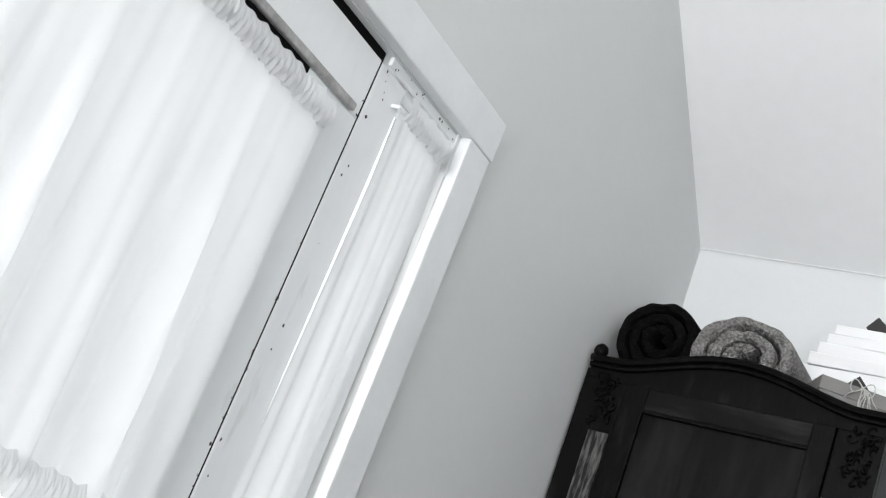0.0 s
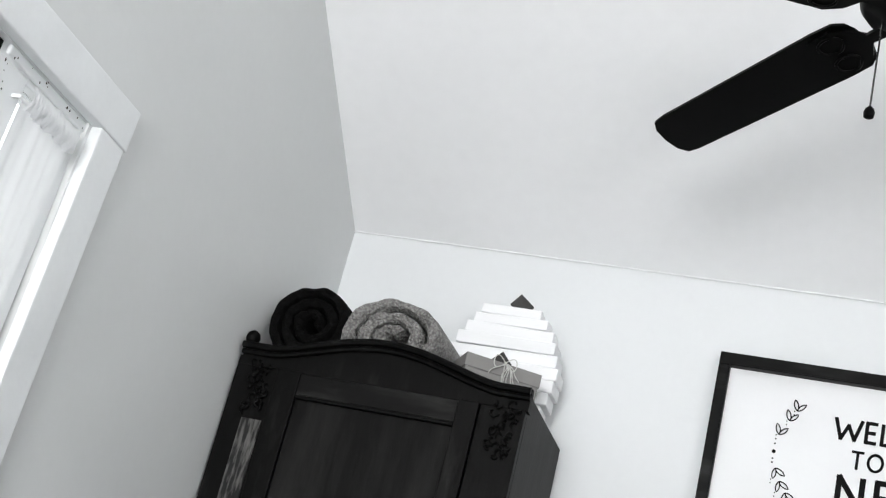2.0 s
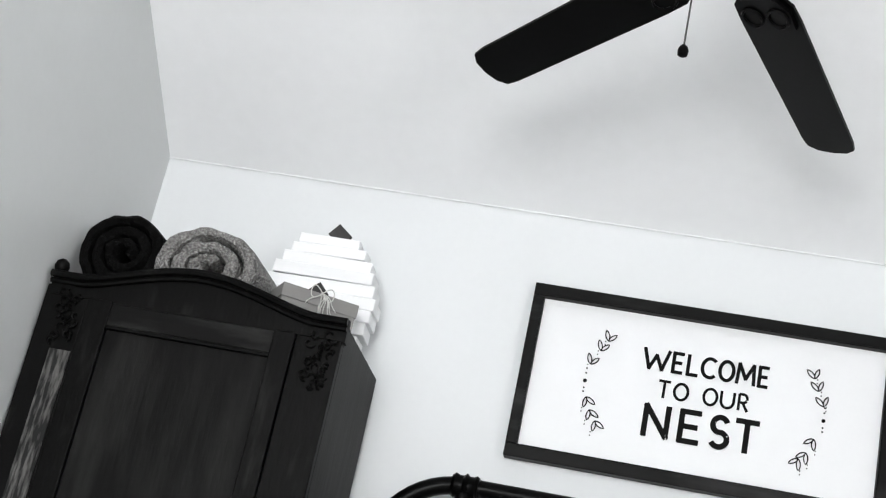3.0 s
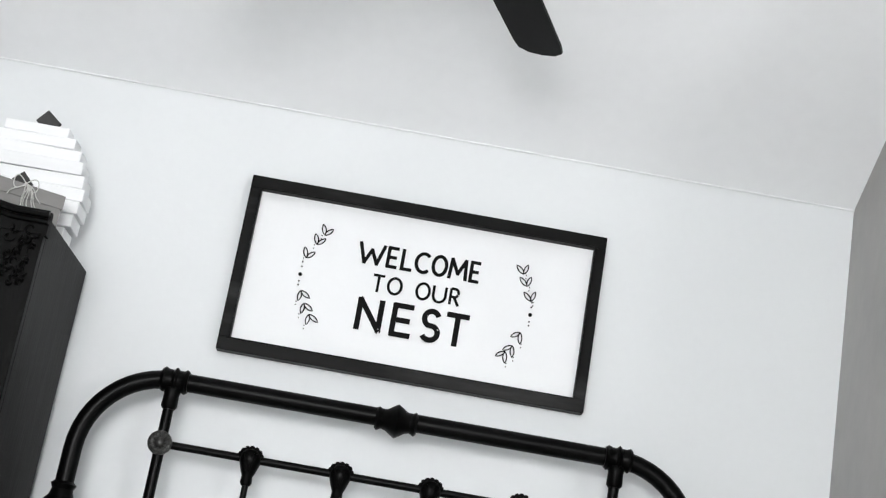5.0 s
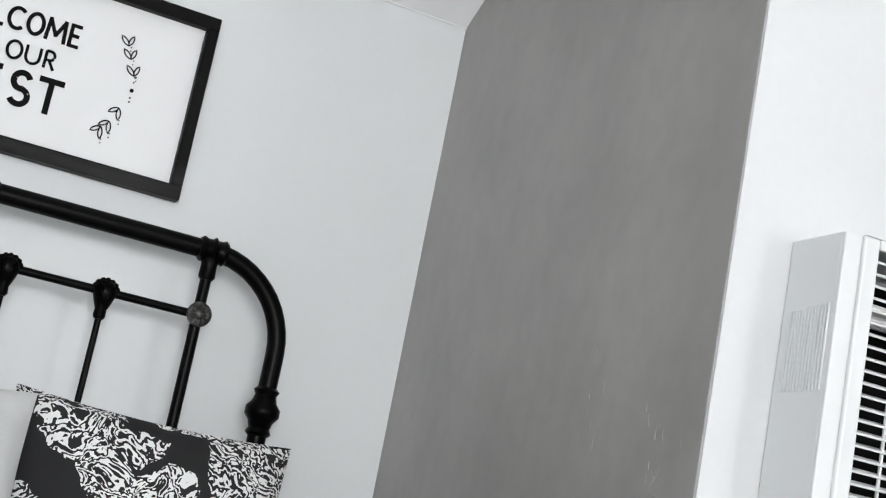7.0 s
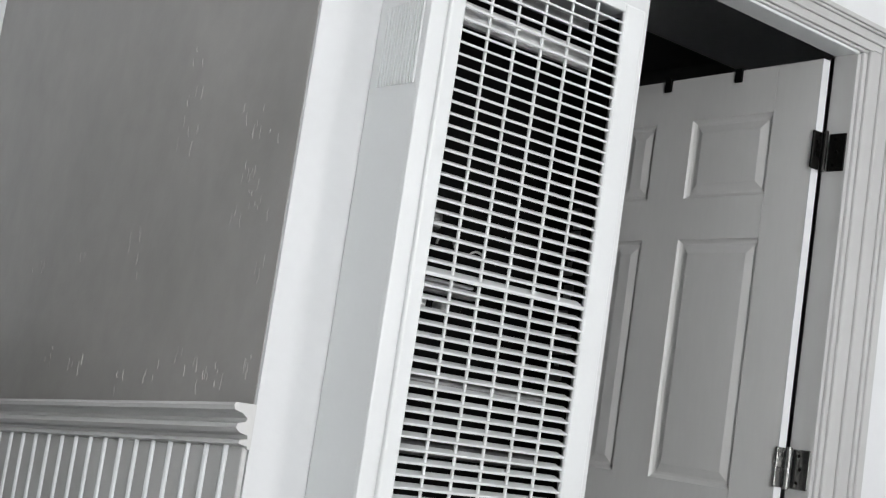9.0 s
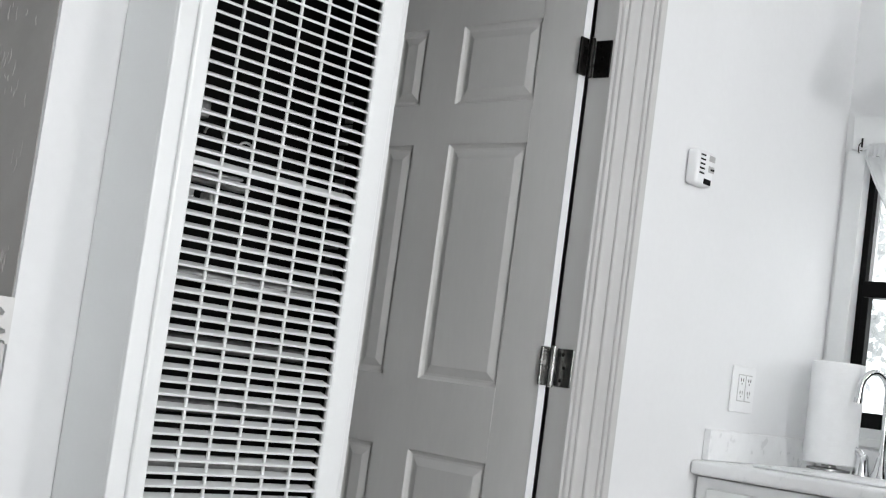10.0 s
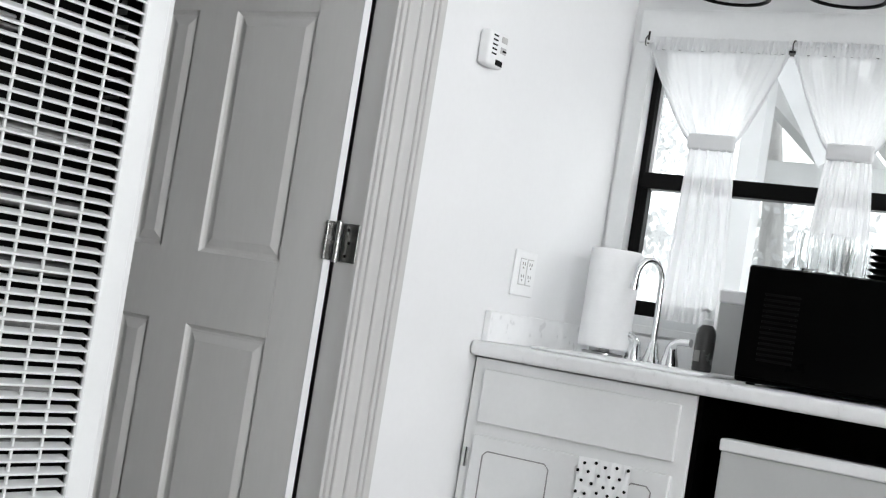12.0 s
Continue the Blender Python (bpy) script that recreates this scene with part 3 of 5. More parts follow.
part("pilaster", bx(WX0, WX0 + 0.096, WF, WF + 0.022, 0.06, 1.925, bevel=0.002), BLACK_WOOD, wd)
part("pilaster", bx(WX1 - 0.094, WX1, WF, WF + 0.022, 0.06, 1.925, bevel=0.002), BLACK_WOOD, wd)
part("rubbed_inlay", bx(WX0 + 0.046, WX0 + 0.092, WF - 0.003, WF + 0.002, 0.9, 1.79, bevel=0.001), WORN_WOOD, wd, "strip rubbed back to pale bare wood")
# arched cornice board with a moulded edge
NA = 40


def crest(s):
    a = abs(2 * s - 1)
    k = 0.0 if a > 0.80 else 0.5 + 0.5 * math.cos(math.pi * (a / 0.80))
    return 1.950 + 0.050 * k ** 0.75


cx0, cx1 = -1.192, -0.556
bm = bmesh.new()
prism(bm, [(cx0, 1.905)] + [(cx0 + (cx1 - cx0) * i / NA, crest(i / NA) - 0.012) for i in range(NA + 1)] + [(cx1, 1.905)], Matrix.Translation((0, WF - 0.004, 0)) @ FACING, 0.026)
part("cornice_board", bm, BLACK_WOOD, wd)
bm = bmesh.new()
for yo, r, dz in ((-0.016, 0.008, 0.0), (-0.010, 0.006, -0.013), (0.004, 0.010, 0.0)):
    tube(bm, [(cx0 + (cx1 - cx0) * i / NA, WF + yo, crest(i / NA) - 0.006 + dz) for i in range(NA + 1)], r, 8)
part("cornice_moulding", bm, BLACK_WOOD, wd, smooth=True)
part("finial", lathe(bmesh.new(), [(0.006, 0), (0.013, 0.006), (0.016, 0.016), (0.013, 0.027), (0.005, 0.033)], (cx0 + 0.010, WF, 1.948), 16), BLACK_WOOD, wd, "small turned knob on the cornice", smooth=True)
# door with recessed panel
wdoor = part("door", bx(-1.102, -1.050, WF - 0.006, WF + 0.016, 0.1, 1.907, bevel=0.002), BLACK_WOOD, wd)
part("stile", bx(-0.702, -0.658, WF - 0.006, WF + 0.016, 0.1, 1.907, bevel=0.002), BLACK_WOOD, wdoor)
part("rail", bx(-1.050, -0.702, WF - 0.005, WF + 0.016, 1.857, 1.9035, bevel=0.002), BLACK_RAIL, wdoor, "top rail brushed through to grey")
# black strip stands for the shade in the gap over the wardrobe door
part("shadow_gap", bx(-1.102, -0.658, WF - 0.0045, WF + 0.012, 1.9036, 1.9068), SLOT, wdoor, "dark gap over the door")
part("rail", bx(-1.050, -0.702, WF - 0.006, WF + 0.016, 0.1, 0.2, bevel=0.002), BLACK_WOOD, wdoor)
part("panel", bx(-1.050, -0.702, WF + 0.006, WF + 0.014, 0.2, 1.857), BLACK_PANEL, wdoor, "brushed black door panel with grey wash")
part("panel_moulding", bx(-1.050, -0.702, WF - 0.006, WF + 0.004, 1.849, 1.857, bevel=0.002), BLACK_WOOD, wdoor)


def carving(cx, cz, w, h, seed):
    """A carved spray of curled leaves."""
    rnd = random.Random(seed)
    for i in range(34):
        bm = bmesh.new()
        t = i / 33
        x, z = cx + rnd.uniform(-0.5, 0.5) * w, cz + (t - 0.5) * h
        ang = rnd.uniform(0, 6.3)
        r = rnd.uniform(0.005, 0.011)
        tube(bm, [(x + r * (0.3 + k / 7) * math.cos(ang + k * 0.55), WF - 0.002 - 0.006 * math.sin(k / 7 * 3.1), z + r * (0.3 + k / 7) * math.sin(ang + k * 0.55)) for k in range(8)], [0.0008 + 0.0021 * math.sin(3.1 * (k + 0.5) / 8) for k in range(8)], 6)
        part("carved_leaf", bm, BLACK_WOOD, wd, smooth=True)


carving(WX0 + 0.060, 1.860, 0.042, 0.11, 4)
carving(WX1 - 0.040, 1.858, 0.056, 0.11, 9)


# ---- things on the wardrobe ----
def rolled(name, label, cx, cz, R, y0, y1, turns, material, seed, squash=0.96):
    """A blanket rolled up tight: a spiral band with rounded lips, its end turned to the room."""
    rnd = random.Random(seed)
    n = int(turns * 70)
    th = R / (turns + 0.35) * 0.80
    bm = bmesh.new()
    rows = []
    prof = [(-0.46, 0.85, 0), (-0.42, 0.30, 0), (-0.25, 0.07, 0), (0.0, 0.0, 0), (0.25, 0.07, 0), (0.42, 0.30, 0), (0.46, 0.85, 0), (0.5, 1.0, 1), (-0.5, 1.0, 1)]
    for i in range(n + 1):
        a = 2 * math.pi * (turns * i / n - turns) - 1.9
        rc = th * 0.5 + (R - th) * (i / n)
        row = []
        for off, dy, back in prof:
            rr = rc + off * th * 0.98
            yy = y1 if back else y0 + dy * th * 0.9 + 0.012 * noise.noise(Vector((a * 2.3, seed, off * 3)))
            w = 1 + 0.035 * noise.noise(Vector((a * 5, seed + 3, off))) + 0.03 * noise.noise(Vector((a * 0.9, seed, 0)))
            row.append(bm.verts.new((cx + rr * w * math.cos(a), yy, cz + rr * w * squash * math.sin(a))))
        rows.append(row)
    m = len(prof)
    for a, b in zip(rows, rows[1:]):
        for k in range(m):
            bm.faces.new((a[k], a[(k + 1) % m], b[(k + 1) % m], b[k]))
    bm.faces.new(rows[0])
    bm.faces.new(rows[-1][::-1])
    # yarn bumps round the outside
    return tagged(part(name, bm, material, None, smooth=True), label, "blanket")


rolled("rolled_blanket", "black knitted blanket rolled up on the wardrobe", -1.088, 2.038, 0.107, 2.72, 3.02, 2.8, KNIT_BLACK, 2, 0.92)
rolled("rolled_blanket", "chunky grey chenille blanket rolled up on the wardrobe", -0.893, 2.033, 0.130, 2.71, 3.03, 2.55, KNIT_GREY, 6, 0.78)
hive = thing("beehive_stack", "tapering stack of whitewashed wooden slats on the wardrobe", "decoration", at=(-0.71, 2.95, 1.945))
HV = ((1.9455, -0.800, -0.622), (1.976, -0.822, -0.602), (2.006, -0.836, -0.590), (2.036, -0.845, -0.583), (2.066, -0.846, -0.579), (2.096, -0.842, -0.588), (2.127, -0.832, -0.598), (2.158, -0.820, -0.611), (2.187, -0.806, -0.630), (2.213, -0.795, -0.652))
for i, (z, a, b) in enumerate(HV):
    top = HV[i + 1][0] if i + 1 < len(HV) else 2.238
    t = 0.5 * math.sin(i * 2.1) - 0.3
    y = 2.945 + 0.004 * (i % 2) + 0.002 * (i % 3) + 0.006 * max(0, i - 4)
    part("slat", bx(a, b, y, 3.03, z, top - 0.0012, bevel=0.0025, m=Matrix.Translation((-0.71, 2.98, z)) @ pose(0, 0, 0, 0, t, 0.8 * math.sin(i * 3.7)) @ Matrix.Translation((0.71, -2.98, -z))), WHITE_WOOD, hive)
part("tag", bx(-0.022, 0.022, -0.004, 0.004, -0.018, 0.018, bevel=0.001, m=pose(-0.705, 2.992, 2.246, 0, 38, 0)), CHARCOAL, hive, "small charcoal tag on top")
gb = thing("gift_box", "grey lidded gift box tied with twine on the wardrobe", "gift box", at=(-0.741, 2.77, 1.945))
GM = pose(-0.741, 2.77, 1.9455, 0, 0, 30)


def gpart(name, bm, material, label=""):
    bmesh.ops.transform(bm, matrix=GM, verts=bm.verts)
    return part(name, bm, material, gb, label)


gpart("base", bx(0.003, 0.171, 0.003, 0.097, 0.0, 0.085, bevel=0.0015), GIFT_GREY)
gpart("lid", bx(0.0, 0.174, 0.0, 0.1, 0.070, 0.100, bevel=0.0015), GIFT_GREY)
bm = bmesh.new()
tube(bm, [(0.087, -0.002, 0.0), (0.087, -0.002, 0.1015), (0.087, 0.1, 0.1015)], 0.0016, 6)
tube(bm, [(0.001, 0.05, 0.1015), (0.173, 0.05, 0.1015)], 0.0014, 6)
rb = random.Random(5)
for k in range(8):
    a0, L = rb.uniform(-2.6, -0.4), rb.uniform(0.025, 0.055)
    tube(bm, [(0.087 + L * s * math.cos(a0) + 0.004 * math.sin(6 * s), -0.004 - 0.006 * math.sin(3 * s), 0.099 + L * s * math.sin(a0) - 0.01 * s * s) for s in [i / 7 for i in range(8)]], 0.0012, 5)
for sgn in (-1, 1):
    tube(bm, [(0.087 + sgn * 0.026 * math.sin(s * 3.14), -0.004, 0.099 + 0.014 * math.sin(s * 6.28)) for s in [i / 12 for i in range(13)]], 0.0013, 5)
gpart("twine_bow", bm, TWINE, "frayed pale twine bow")
gpart("tag", bx(-0.017, 0.017, -0.002, 0.002, -0.015, 0.015, m=pose(0.087, 0.03, 0.110, 0, 42, 0)), CHARCOAL, "small charcoal tag")
tagged(part("wooden_wedge", bx(-0.04, 0.03, -0.03, 0.03, 0, 0.03, bevel=0.002, m=pose(-0.835, 2.735, 1.978, 0, -14, 0)), CHARCOAL, None), "small dark wooden wedge on the wardrobe", "decoration")

# ---- sign ----
sg = thing("wall_sign", "white sign with black wooden frame reading welcome to our nest", "sign", at=(0.16, 3.09, 2.03))
SX0, SX1, SZ0, SZ1, SF = -0.247, 0.573, 1.826, 2.236, 3.074
part("board", bx(SX0 + 0.01, SX1 - 0.01, SF + 0.012, YB - 0.001, SZ0 + 0.01, SZ1 - 0.01), SIGN_WHITE, sg)
FW = 0.026
for a, b, c, d in ((SX0, SX1, SZ1 - FW - 0.004, SZ1), (SX0, SX1, SZ0, SZ0 + FW + 0.004), (SX0, SX0 + FW, SZ0 + FW + 0.004, SZ1 - FW - 0.004), (SX1 - FW, SX1, SZ0 + FW + 0.004, SZ1 - FW - 0.004)):
    part("frame_rail", bx(a, b, SF - 0.008, YB - 0.002, c, d, bevel=0.002), FRAME_WOOD, sg)
for a, b, c, d in ((SX0 + FW, SX1 - FW, SZ1 - FW - 0.004, SZ1 - FW - 0.001), (SX0 + FW, SX1 - FW, SZ0 + FW + 0.001, SZ0 + FW + 0.004)):
    part("inner_lip", bx(a, b, SF - 0.0105, SF - 0.004, c, d, bevel=0.001, seg=1), FRAME_WOOD, sg)
for a, b in ((SX0 + FW - 0.004, SX0 + FW - 0.001), (SX1 - FW + 0.001, SX1 - FW + 0.004)):
    part("inner_lip", bx(a, b, SF - 0.0105, SF - 0.004, SZ0 + FW + 0.001, SZ1 - FW - 0.001, bevel=0.001, seg=1), FRAME_WOOD, sg)


def words(text, x0, x1, z0, z1, y, material, parent, bold=0.0, slant=0.0, space=1.0, heft=0.0):
    """Lettering fitted into a box on a plane that faces -y."""
    cu = bpy.data.curves.new("lettering", "FONT")
    cu.body, cu.size, cu.offset, cu.extrude, cu.shear, cu.space_character = text, 1.0, bold, 0.0, slant, space
    tmp = bpy.data.objects.new("lettering", cu)
    scene.collection.objects.link(tmp)
    bpy.context.view_layer.update()
    me = bpy.data.meshes.new_from_object(tmp)
    bpy.data.objects.remove(tmp)
    co = np.array([v.co[:] for v in me.vertices])
    lo, hi = co.min(0), co.max(0)
    for v in me.vertices:
        u, w = (v.co.x - lo[0]) / (hi[0] - lo[0]), (v.co.y - lo[1]) / (hi[1] - lo[1])
        v.co = (x0 + (x1 - x0) * u, y, z0 + (z1 - z0) * w)
    # one mesh for each letter: faces whose spans along x meet belong together
    spans = []
    for p in sorted(me.polygons, key=lambda q: min(me.vertices[v].co.x for v in q.vertices)):
        xs = [me.vertices[v].co.x for v in p.vertices]
        if spans and min(xs) <= spans[-1][0] + 1e-6:
            spans[-1][0] = max(spans[-1][0], max(xs))
            spans[-1][1].append(p)
        else:
            spans.append([max(xs), [p]])
    made = []
    for _, polys in spans:
        used = sorted({v for p in polys for v in p.vertices})
        at = {v: i for i, v in enumerate(used)}
        one = bpy.data.meshes.new("letter")
        co, fa, n = [], [], len(used)
        for k, (dx, dz) in enumerate(((0, 0), (heft, 0), (-heft, 0), (0, heft), (0, -heft))[:5 if heft else 1]):
            co += [(me.vertices[v].co.x + dx, me.vertices[v].co.y - 0.00005 * k, me.vertices[v].co.z + dz) for v in used]
            fa += [[at[v] + n * k for v in p.vertices] for p in polys]
        one.from_pydata(co, [], fa)
        one.materials.append(material)
        ob = new("letter", one)
        ob.parent = parent
        ob.matrix_parent_inverse = parent.matrix_world.inverted()
        made.append(ob)
    return made


LY = SF + 0.0105


def arc(cx, cz, rx, rz, a0, a1, n=14):
    return [(cx + rx * math.cos(radians(a0 + (a1 - a0) * k / n)), cz + rz * math.sin(radians(a0 + (a1 - a0) * k / n))) for k in range(n + 1)]


# letters as brush strokes in a unit square
STROKES = {
    "W": [[(0, 1), (0.24, 0), (0.5, 0.72), (0.76, 0), (1, 1)]],
    "E": [[(1, 1), (0, 1), (0, 0), (1, 0)], [(0, 0.5), (0.86, 0.5)]],
    "L": [[(0, 1), (0, 0), (1, 0)]],
    "C": [arc(0.55, 0.5, 0.55, 0.5, 48, 312, 22)],
    "O": [arc(0.5, 0.5, 0.5, 0.5, 90, 450, 30)],
    "M": [[(0, 0), (0.08, 1), (0.5, 0.25), (0.92, 1), (1, 0)]],
    "T": [[(0, 1), (1, 1)], [(0.5, 1), (0.5, 0)]],
    "U": [[(0, 1), (0, 0.42)] + arc(0.5, 0.42, 0.5, 0.42, 180, 360, 16) + [(1, 1)]],
    "R": [[(0, 0), (0, 1), (0.5, 1)] + arc(0.5, 0.74, 0.42, 0.26, 90, -90, 12) + [(0, 0.48)], [(0.42, 0.48), (1, 0)]],
    "N": [[(0, 0), (0, 1), (1, 0), (1, 1)]],
    "S": [arc(0.5, 0.74, 0.44, 0.26, 25, 250, 16) + arc(0.5, 0.25, 0.48, 0.25, 78, -150, 16)],
}


def letter(ch, x0, x1, z0, z1, w):
    """One printed letter as flat strokes of width w, facing -y."""
    co, fa, k = [], [], 0
    for line in STROKES[ch]:
        pts = [Vector((x0 + w / 2 + (x1 - x0 - w) * u, z0 + w / 2 + (z1 - z0 - w) * v)) for u, v in line]
        fine = len(pts) > 12
        for i, (p, q) in enumerate(zip(pts, pts[1:])):
            d = (q - p).normalized()
            e = d * (w * (0.06 if fine else 0.36))
            n = Vector((-d.y, d.x)) * (w / 2)
            k += 1
            for c in (p - e - n, q + e - n, q + e + n, p - e + n):
                co.append((c.x, LY - 0.00003 * k, c.y))
            fa.append([len(co) - 4, len(co) - 3, len(co) - 2, len(co) - 1])
    me = bpy.data.meshes.new("letter")
    me.from_pydata(co, [], fa)
    me.materials.append(INK)
    ob = new("letter", me)
    ob.parent = sg
    ob.matrix_parent_inverse = sg.matrix_world.inverted()


for row, z0, z1, w in (
    ("W.019-.082 E.085-.112 L.118-.146 C.149-.188 O.188-.226 M.227-.272 E.275-.300", 2.079, 2.131, 0.0080),
    ("T.063-.091 O.097-.133 O.162-.197 U.200-.234 R.239-.264", 2.018, 2.061, 0.0062),
    ("N.040-.101 E.119-.169 S.185-.234 T.240-.295", 1.925, 2.004, 0.0125),
):
    for item in row.split():
        xa, xb = item[1:].split("-")
        letter(item[0], float(xa), float(xb), z0, z1, w)


def leaf_loop(bm, x, z, ang, L):
    pts = []
    for k in range(17):
        s = k / 16
        t = s * 2 if s < 0.5 else 2 - 2 * s
        w = (1 if s < 0.5 else -1) * 0.17 * L * math.sin(math.pi * t) ** 0.8 if 0 < t < 1 else 0
        pts.append((x + L * t * math.cos(ang) - w * math.sin(ang), LY, z + L * t * math.sin(ang) + w * math.cos(ang)))
    tube(bm, pts, 0.0014, 5)


SPRIGS = {
    -1: ((-0.062, 2.141), (-0.075, 2.116), (-0.093, 2.081), (-0.090, 1.980), (-0.078, 1.952), (-0.062, 1.929)),
    1: ((0.398, 2.133), (0.409, 2.106), (0.423, 2.073), (0.410, 1.973), (0.397, 1.940), (0.383, 1.924)),
}
for side, nodes in SPRIGS.items():
    bm = bmesh.new()
    for k, (x, z) in enumerate(nodes):
        up = k < 3
        for da, L in ((0.55, 0.026), (-0.55, 0.024)):
            base = (math.pi / 2 + 0.25 * side) if up else (-math.pi / 2 - 0.45 * side)
            leaf_loop(bm, x, z - (0.012 if up else -0.012), base + da, L)
        for j in range(2):
            lathe(bm, [(0.0015, 0), (0.0015, 0.001)], (x + side * 0.006, LY, z - 0.014 - 0.008 * j), 8, (0, -1, 0))
    xm = -0.099 if side < 0 else 0.426
    for k, zz in enumerate((2.058, 2.047, 2.029, 2.013, 2.004)):
        r = 0.0045 if k == 2 else 0.002
        lathe(bm, [(r, 0), (r, 0.001)], (xm, LY, zz), 10, (0, -1, 0))
    part("printed_sprig", bm, INK, sg, "printed sprig of leaves and dots")

# ---- bed ----
bed = thing("bed", "black iron bed with tall arched headboard and shell castings", "bed", at=(0.172, 2.0, 0))
HY, HZ, HB = 2.987, 1.726, 1.591
HX0, HX1, HC = -0.305, 0.648, 0.1715
R = 0.176
arch = [(HX0 - R, HY, 0.0), (HX0 - R, HY, 0.8)] + [(HX0 - R * math.cos(a), HY, HZ - R + R * math.sin(a)) for a in [k * math.pi / 24 for k in range(13)]]
arch += [(HX0 + (HX1 - HX0) * k / 6, HY, HZ) for k in range(1, 6)] + [(HX1 + R * math.sin(a), HY, HZ - R + R * math.cos(a)) for a in [k * math.pi / 24 for k in range(13)]] + [(HX1 + R, HY, 0.8), (HX1 + R, HY, 0.0)]
part("arched_tube", tube(bmesh.new(), arch, 0.0195, 18), IRON, bed, smooth=True)
part("cross_rail", tube(bmesh.new(), [(HX0, HY, HB), (HX1, HY, HB)], 0.0085, 12), IRON, bed, smooth=True)
part("lower_rail", tube(bmesh.new(), [(HX0 - R, HY, 0.72), (HX1 + R, HY, 0.72)], 0.012, 12), IRON, bed, smooth=True)
BX = [HX0 + (HX1 - HX0) * k / 5 for k in range(6)]
for k, x in enumerate(BX):
    if k in (0, 5):
        part("upright", tube(bmesh.new(), [(x, HY, 0.72), (x, HY, HZ - 0.01)], 0.0115, 12), IRON, bed, smooth=True)
        part("tee_collar", lathe(bmesh.new(), [(0.0225, -0.028), (0.027, -0.022), (0.0235, -0.014), (0.0235, -0.004), (0.029, 0.002), (0.0235, 0.008), (0.0235, 0.018), (0.027, 0.024), (0.0225, 0.03)], (x, HY, HZ), 20, (1, 0, 0)), IRON, bed, smooth=True)
        part("socket", lathe(bmesh.new(), [(0.013, -0.062), (0.0175, -0.056), (0.0165, -0.03), (0.02, -0.018), (0.013, -0.01)], (x, HY, HZ), 16), IRON, bed, smooth=True)
        ros = part("rosette", lathe(bmesh.new(), [(0.024, 0), (0.026, 0.004), (0.025, 0.010), (0.018, 0.013), (0.012, 0.011), (0.009, 0.015), (0.002, 0.017)], (x, HY - 0.008, HB), 20, (0, -1, 0)), ROSETTE, bed, "worn pewter rosette", smooth=True)
        bm = bmesh.new()
        for j in range(12):
            a = j * math.pi / 6
            tube(bm, [(x + 0.010 * math.cos(a), HY - 0.021, HB + 0.010 * math.sin(a)), (x + 0.023 * math.cos(a), HY - 0.020, HB + 0.023 * math.sin(a))], 0.0016, 5)
        part("rosette_petals", bm, ROSETTE, ros)
    else:
        part("spindle", tube(bmesh.new(), [(x, HY, 0.72), (x, HY, HB)], 0.0068, 10), IRON, bed, smooth=True)
        bm = lathe(bmesh.new(), [(0.009, -0.056), (0.0125, -0.050), (0.0115, -0.036), (0.016, -0.026), (0.023, -0.006), (0.023, 0.006), (0.017, 0.017), (0.006, 0.022)], (x, HY, HB), 18)
        for j in range(7):
            a = math.pi * (0.08 + 0.84 * j / 6)
            lathe(bm, [(0.002, -0.007), (0.006, -0.004), (0.006, 0.004), (0.002, 0.007)], (x + 0.022 * math.cos(a), HY - 0.004, HB + 0.003 + 0.019 * math.sin(a)), 8, (0, 1, 0))
        for j in range(5):
            a = -0.5 + j * 0.25
            tube(bm, [(x + 0.010 * math.sin(a), HY - 0.016, HB - 0.028), (x + 0.022 * math.sin(a * 1.4), HY - 0.021, HB + 0.010)], 0.003, 5)
        part("shell_casting", bm, IRON, bed, smooth=True)
part("centre_knop", lathe(bmesh.new(), [(0.021, -0.045), (0.026, -0.040), (0.021, -0.030), (0.024, -0.020), (0.031, -0.010), (0.037, 0.0), (0.031, 0.010), (0.024, 0.020), (0.021, 0.030), (0.026, 0.040), (0.021, 0.045)], (HC, HY, HZ - 0.003), 20, (1, 0, 0)), IRON, bed, smooth=True)
for x in (HX0 - R, HX1 + R):
    part("post_collar", lathe(bmesh.new(), [(0.021, -0.050), (0.027, -0.044), (0.022, -0.034), (0.026, -0.020), (0.036, -0.008), (0.036, 0.008), (0.026, 0.020), (0.022, 0.034), (0.027, 0.044), (0.021, 0.050)], (x, HY, 1.430), 20), IRON, bed, smooth=True)
part("mattress", bx(-0.49, 0.83, 1.02, 2.95, 0.44, 0.69, bevel=0.05, seg=4), BED_WHITE, bed, smooth=True)
part("side_frame", bx(-0.50, -0.47, 1.0, 2.98, 0.28, 0.34), IRON, bed)
part("side_frame", bx(0.81, 0.84, 1.0, 2.98, 0.28, 0.34), IRON, bed)
part("slat_base", bx(-0.47, 0.81, 1.0, 2.97, 0.34, 0.44), CHARCOAL, bed)
for x in (-0.481, 0.824):
    part("foot_post", tube(bmesh.new(), [(x, 1.0, 0), (x, 1.0, 0.60)], 0.018, 12), IRON, bed, smooth=True)
tagged(part("quilt", bx(-0.52, 0.86, 1.04, 2.52, 0.684, 0.72, bevel=0.022, seg=3), BED_WHITE, None, smooth=True), "white quilt spread over the bed", "bedding")


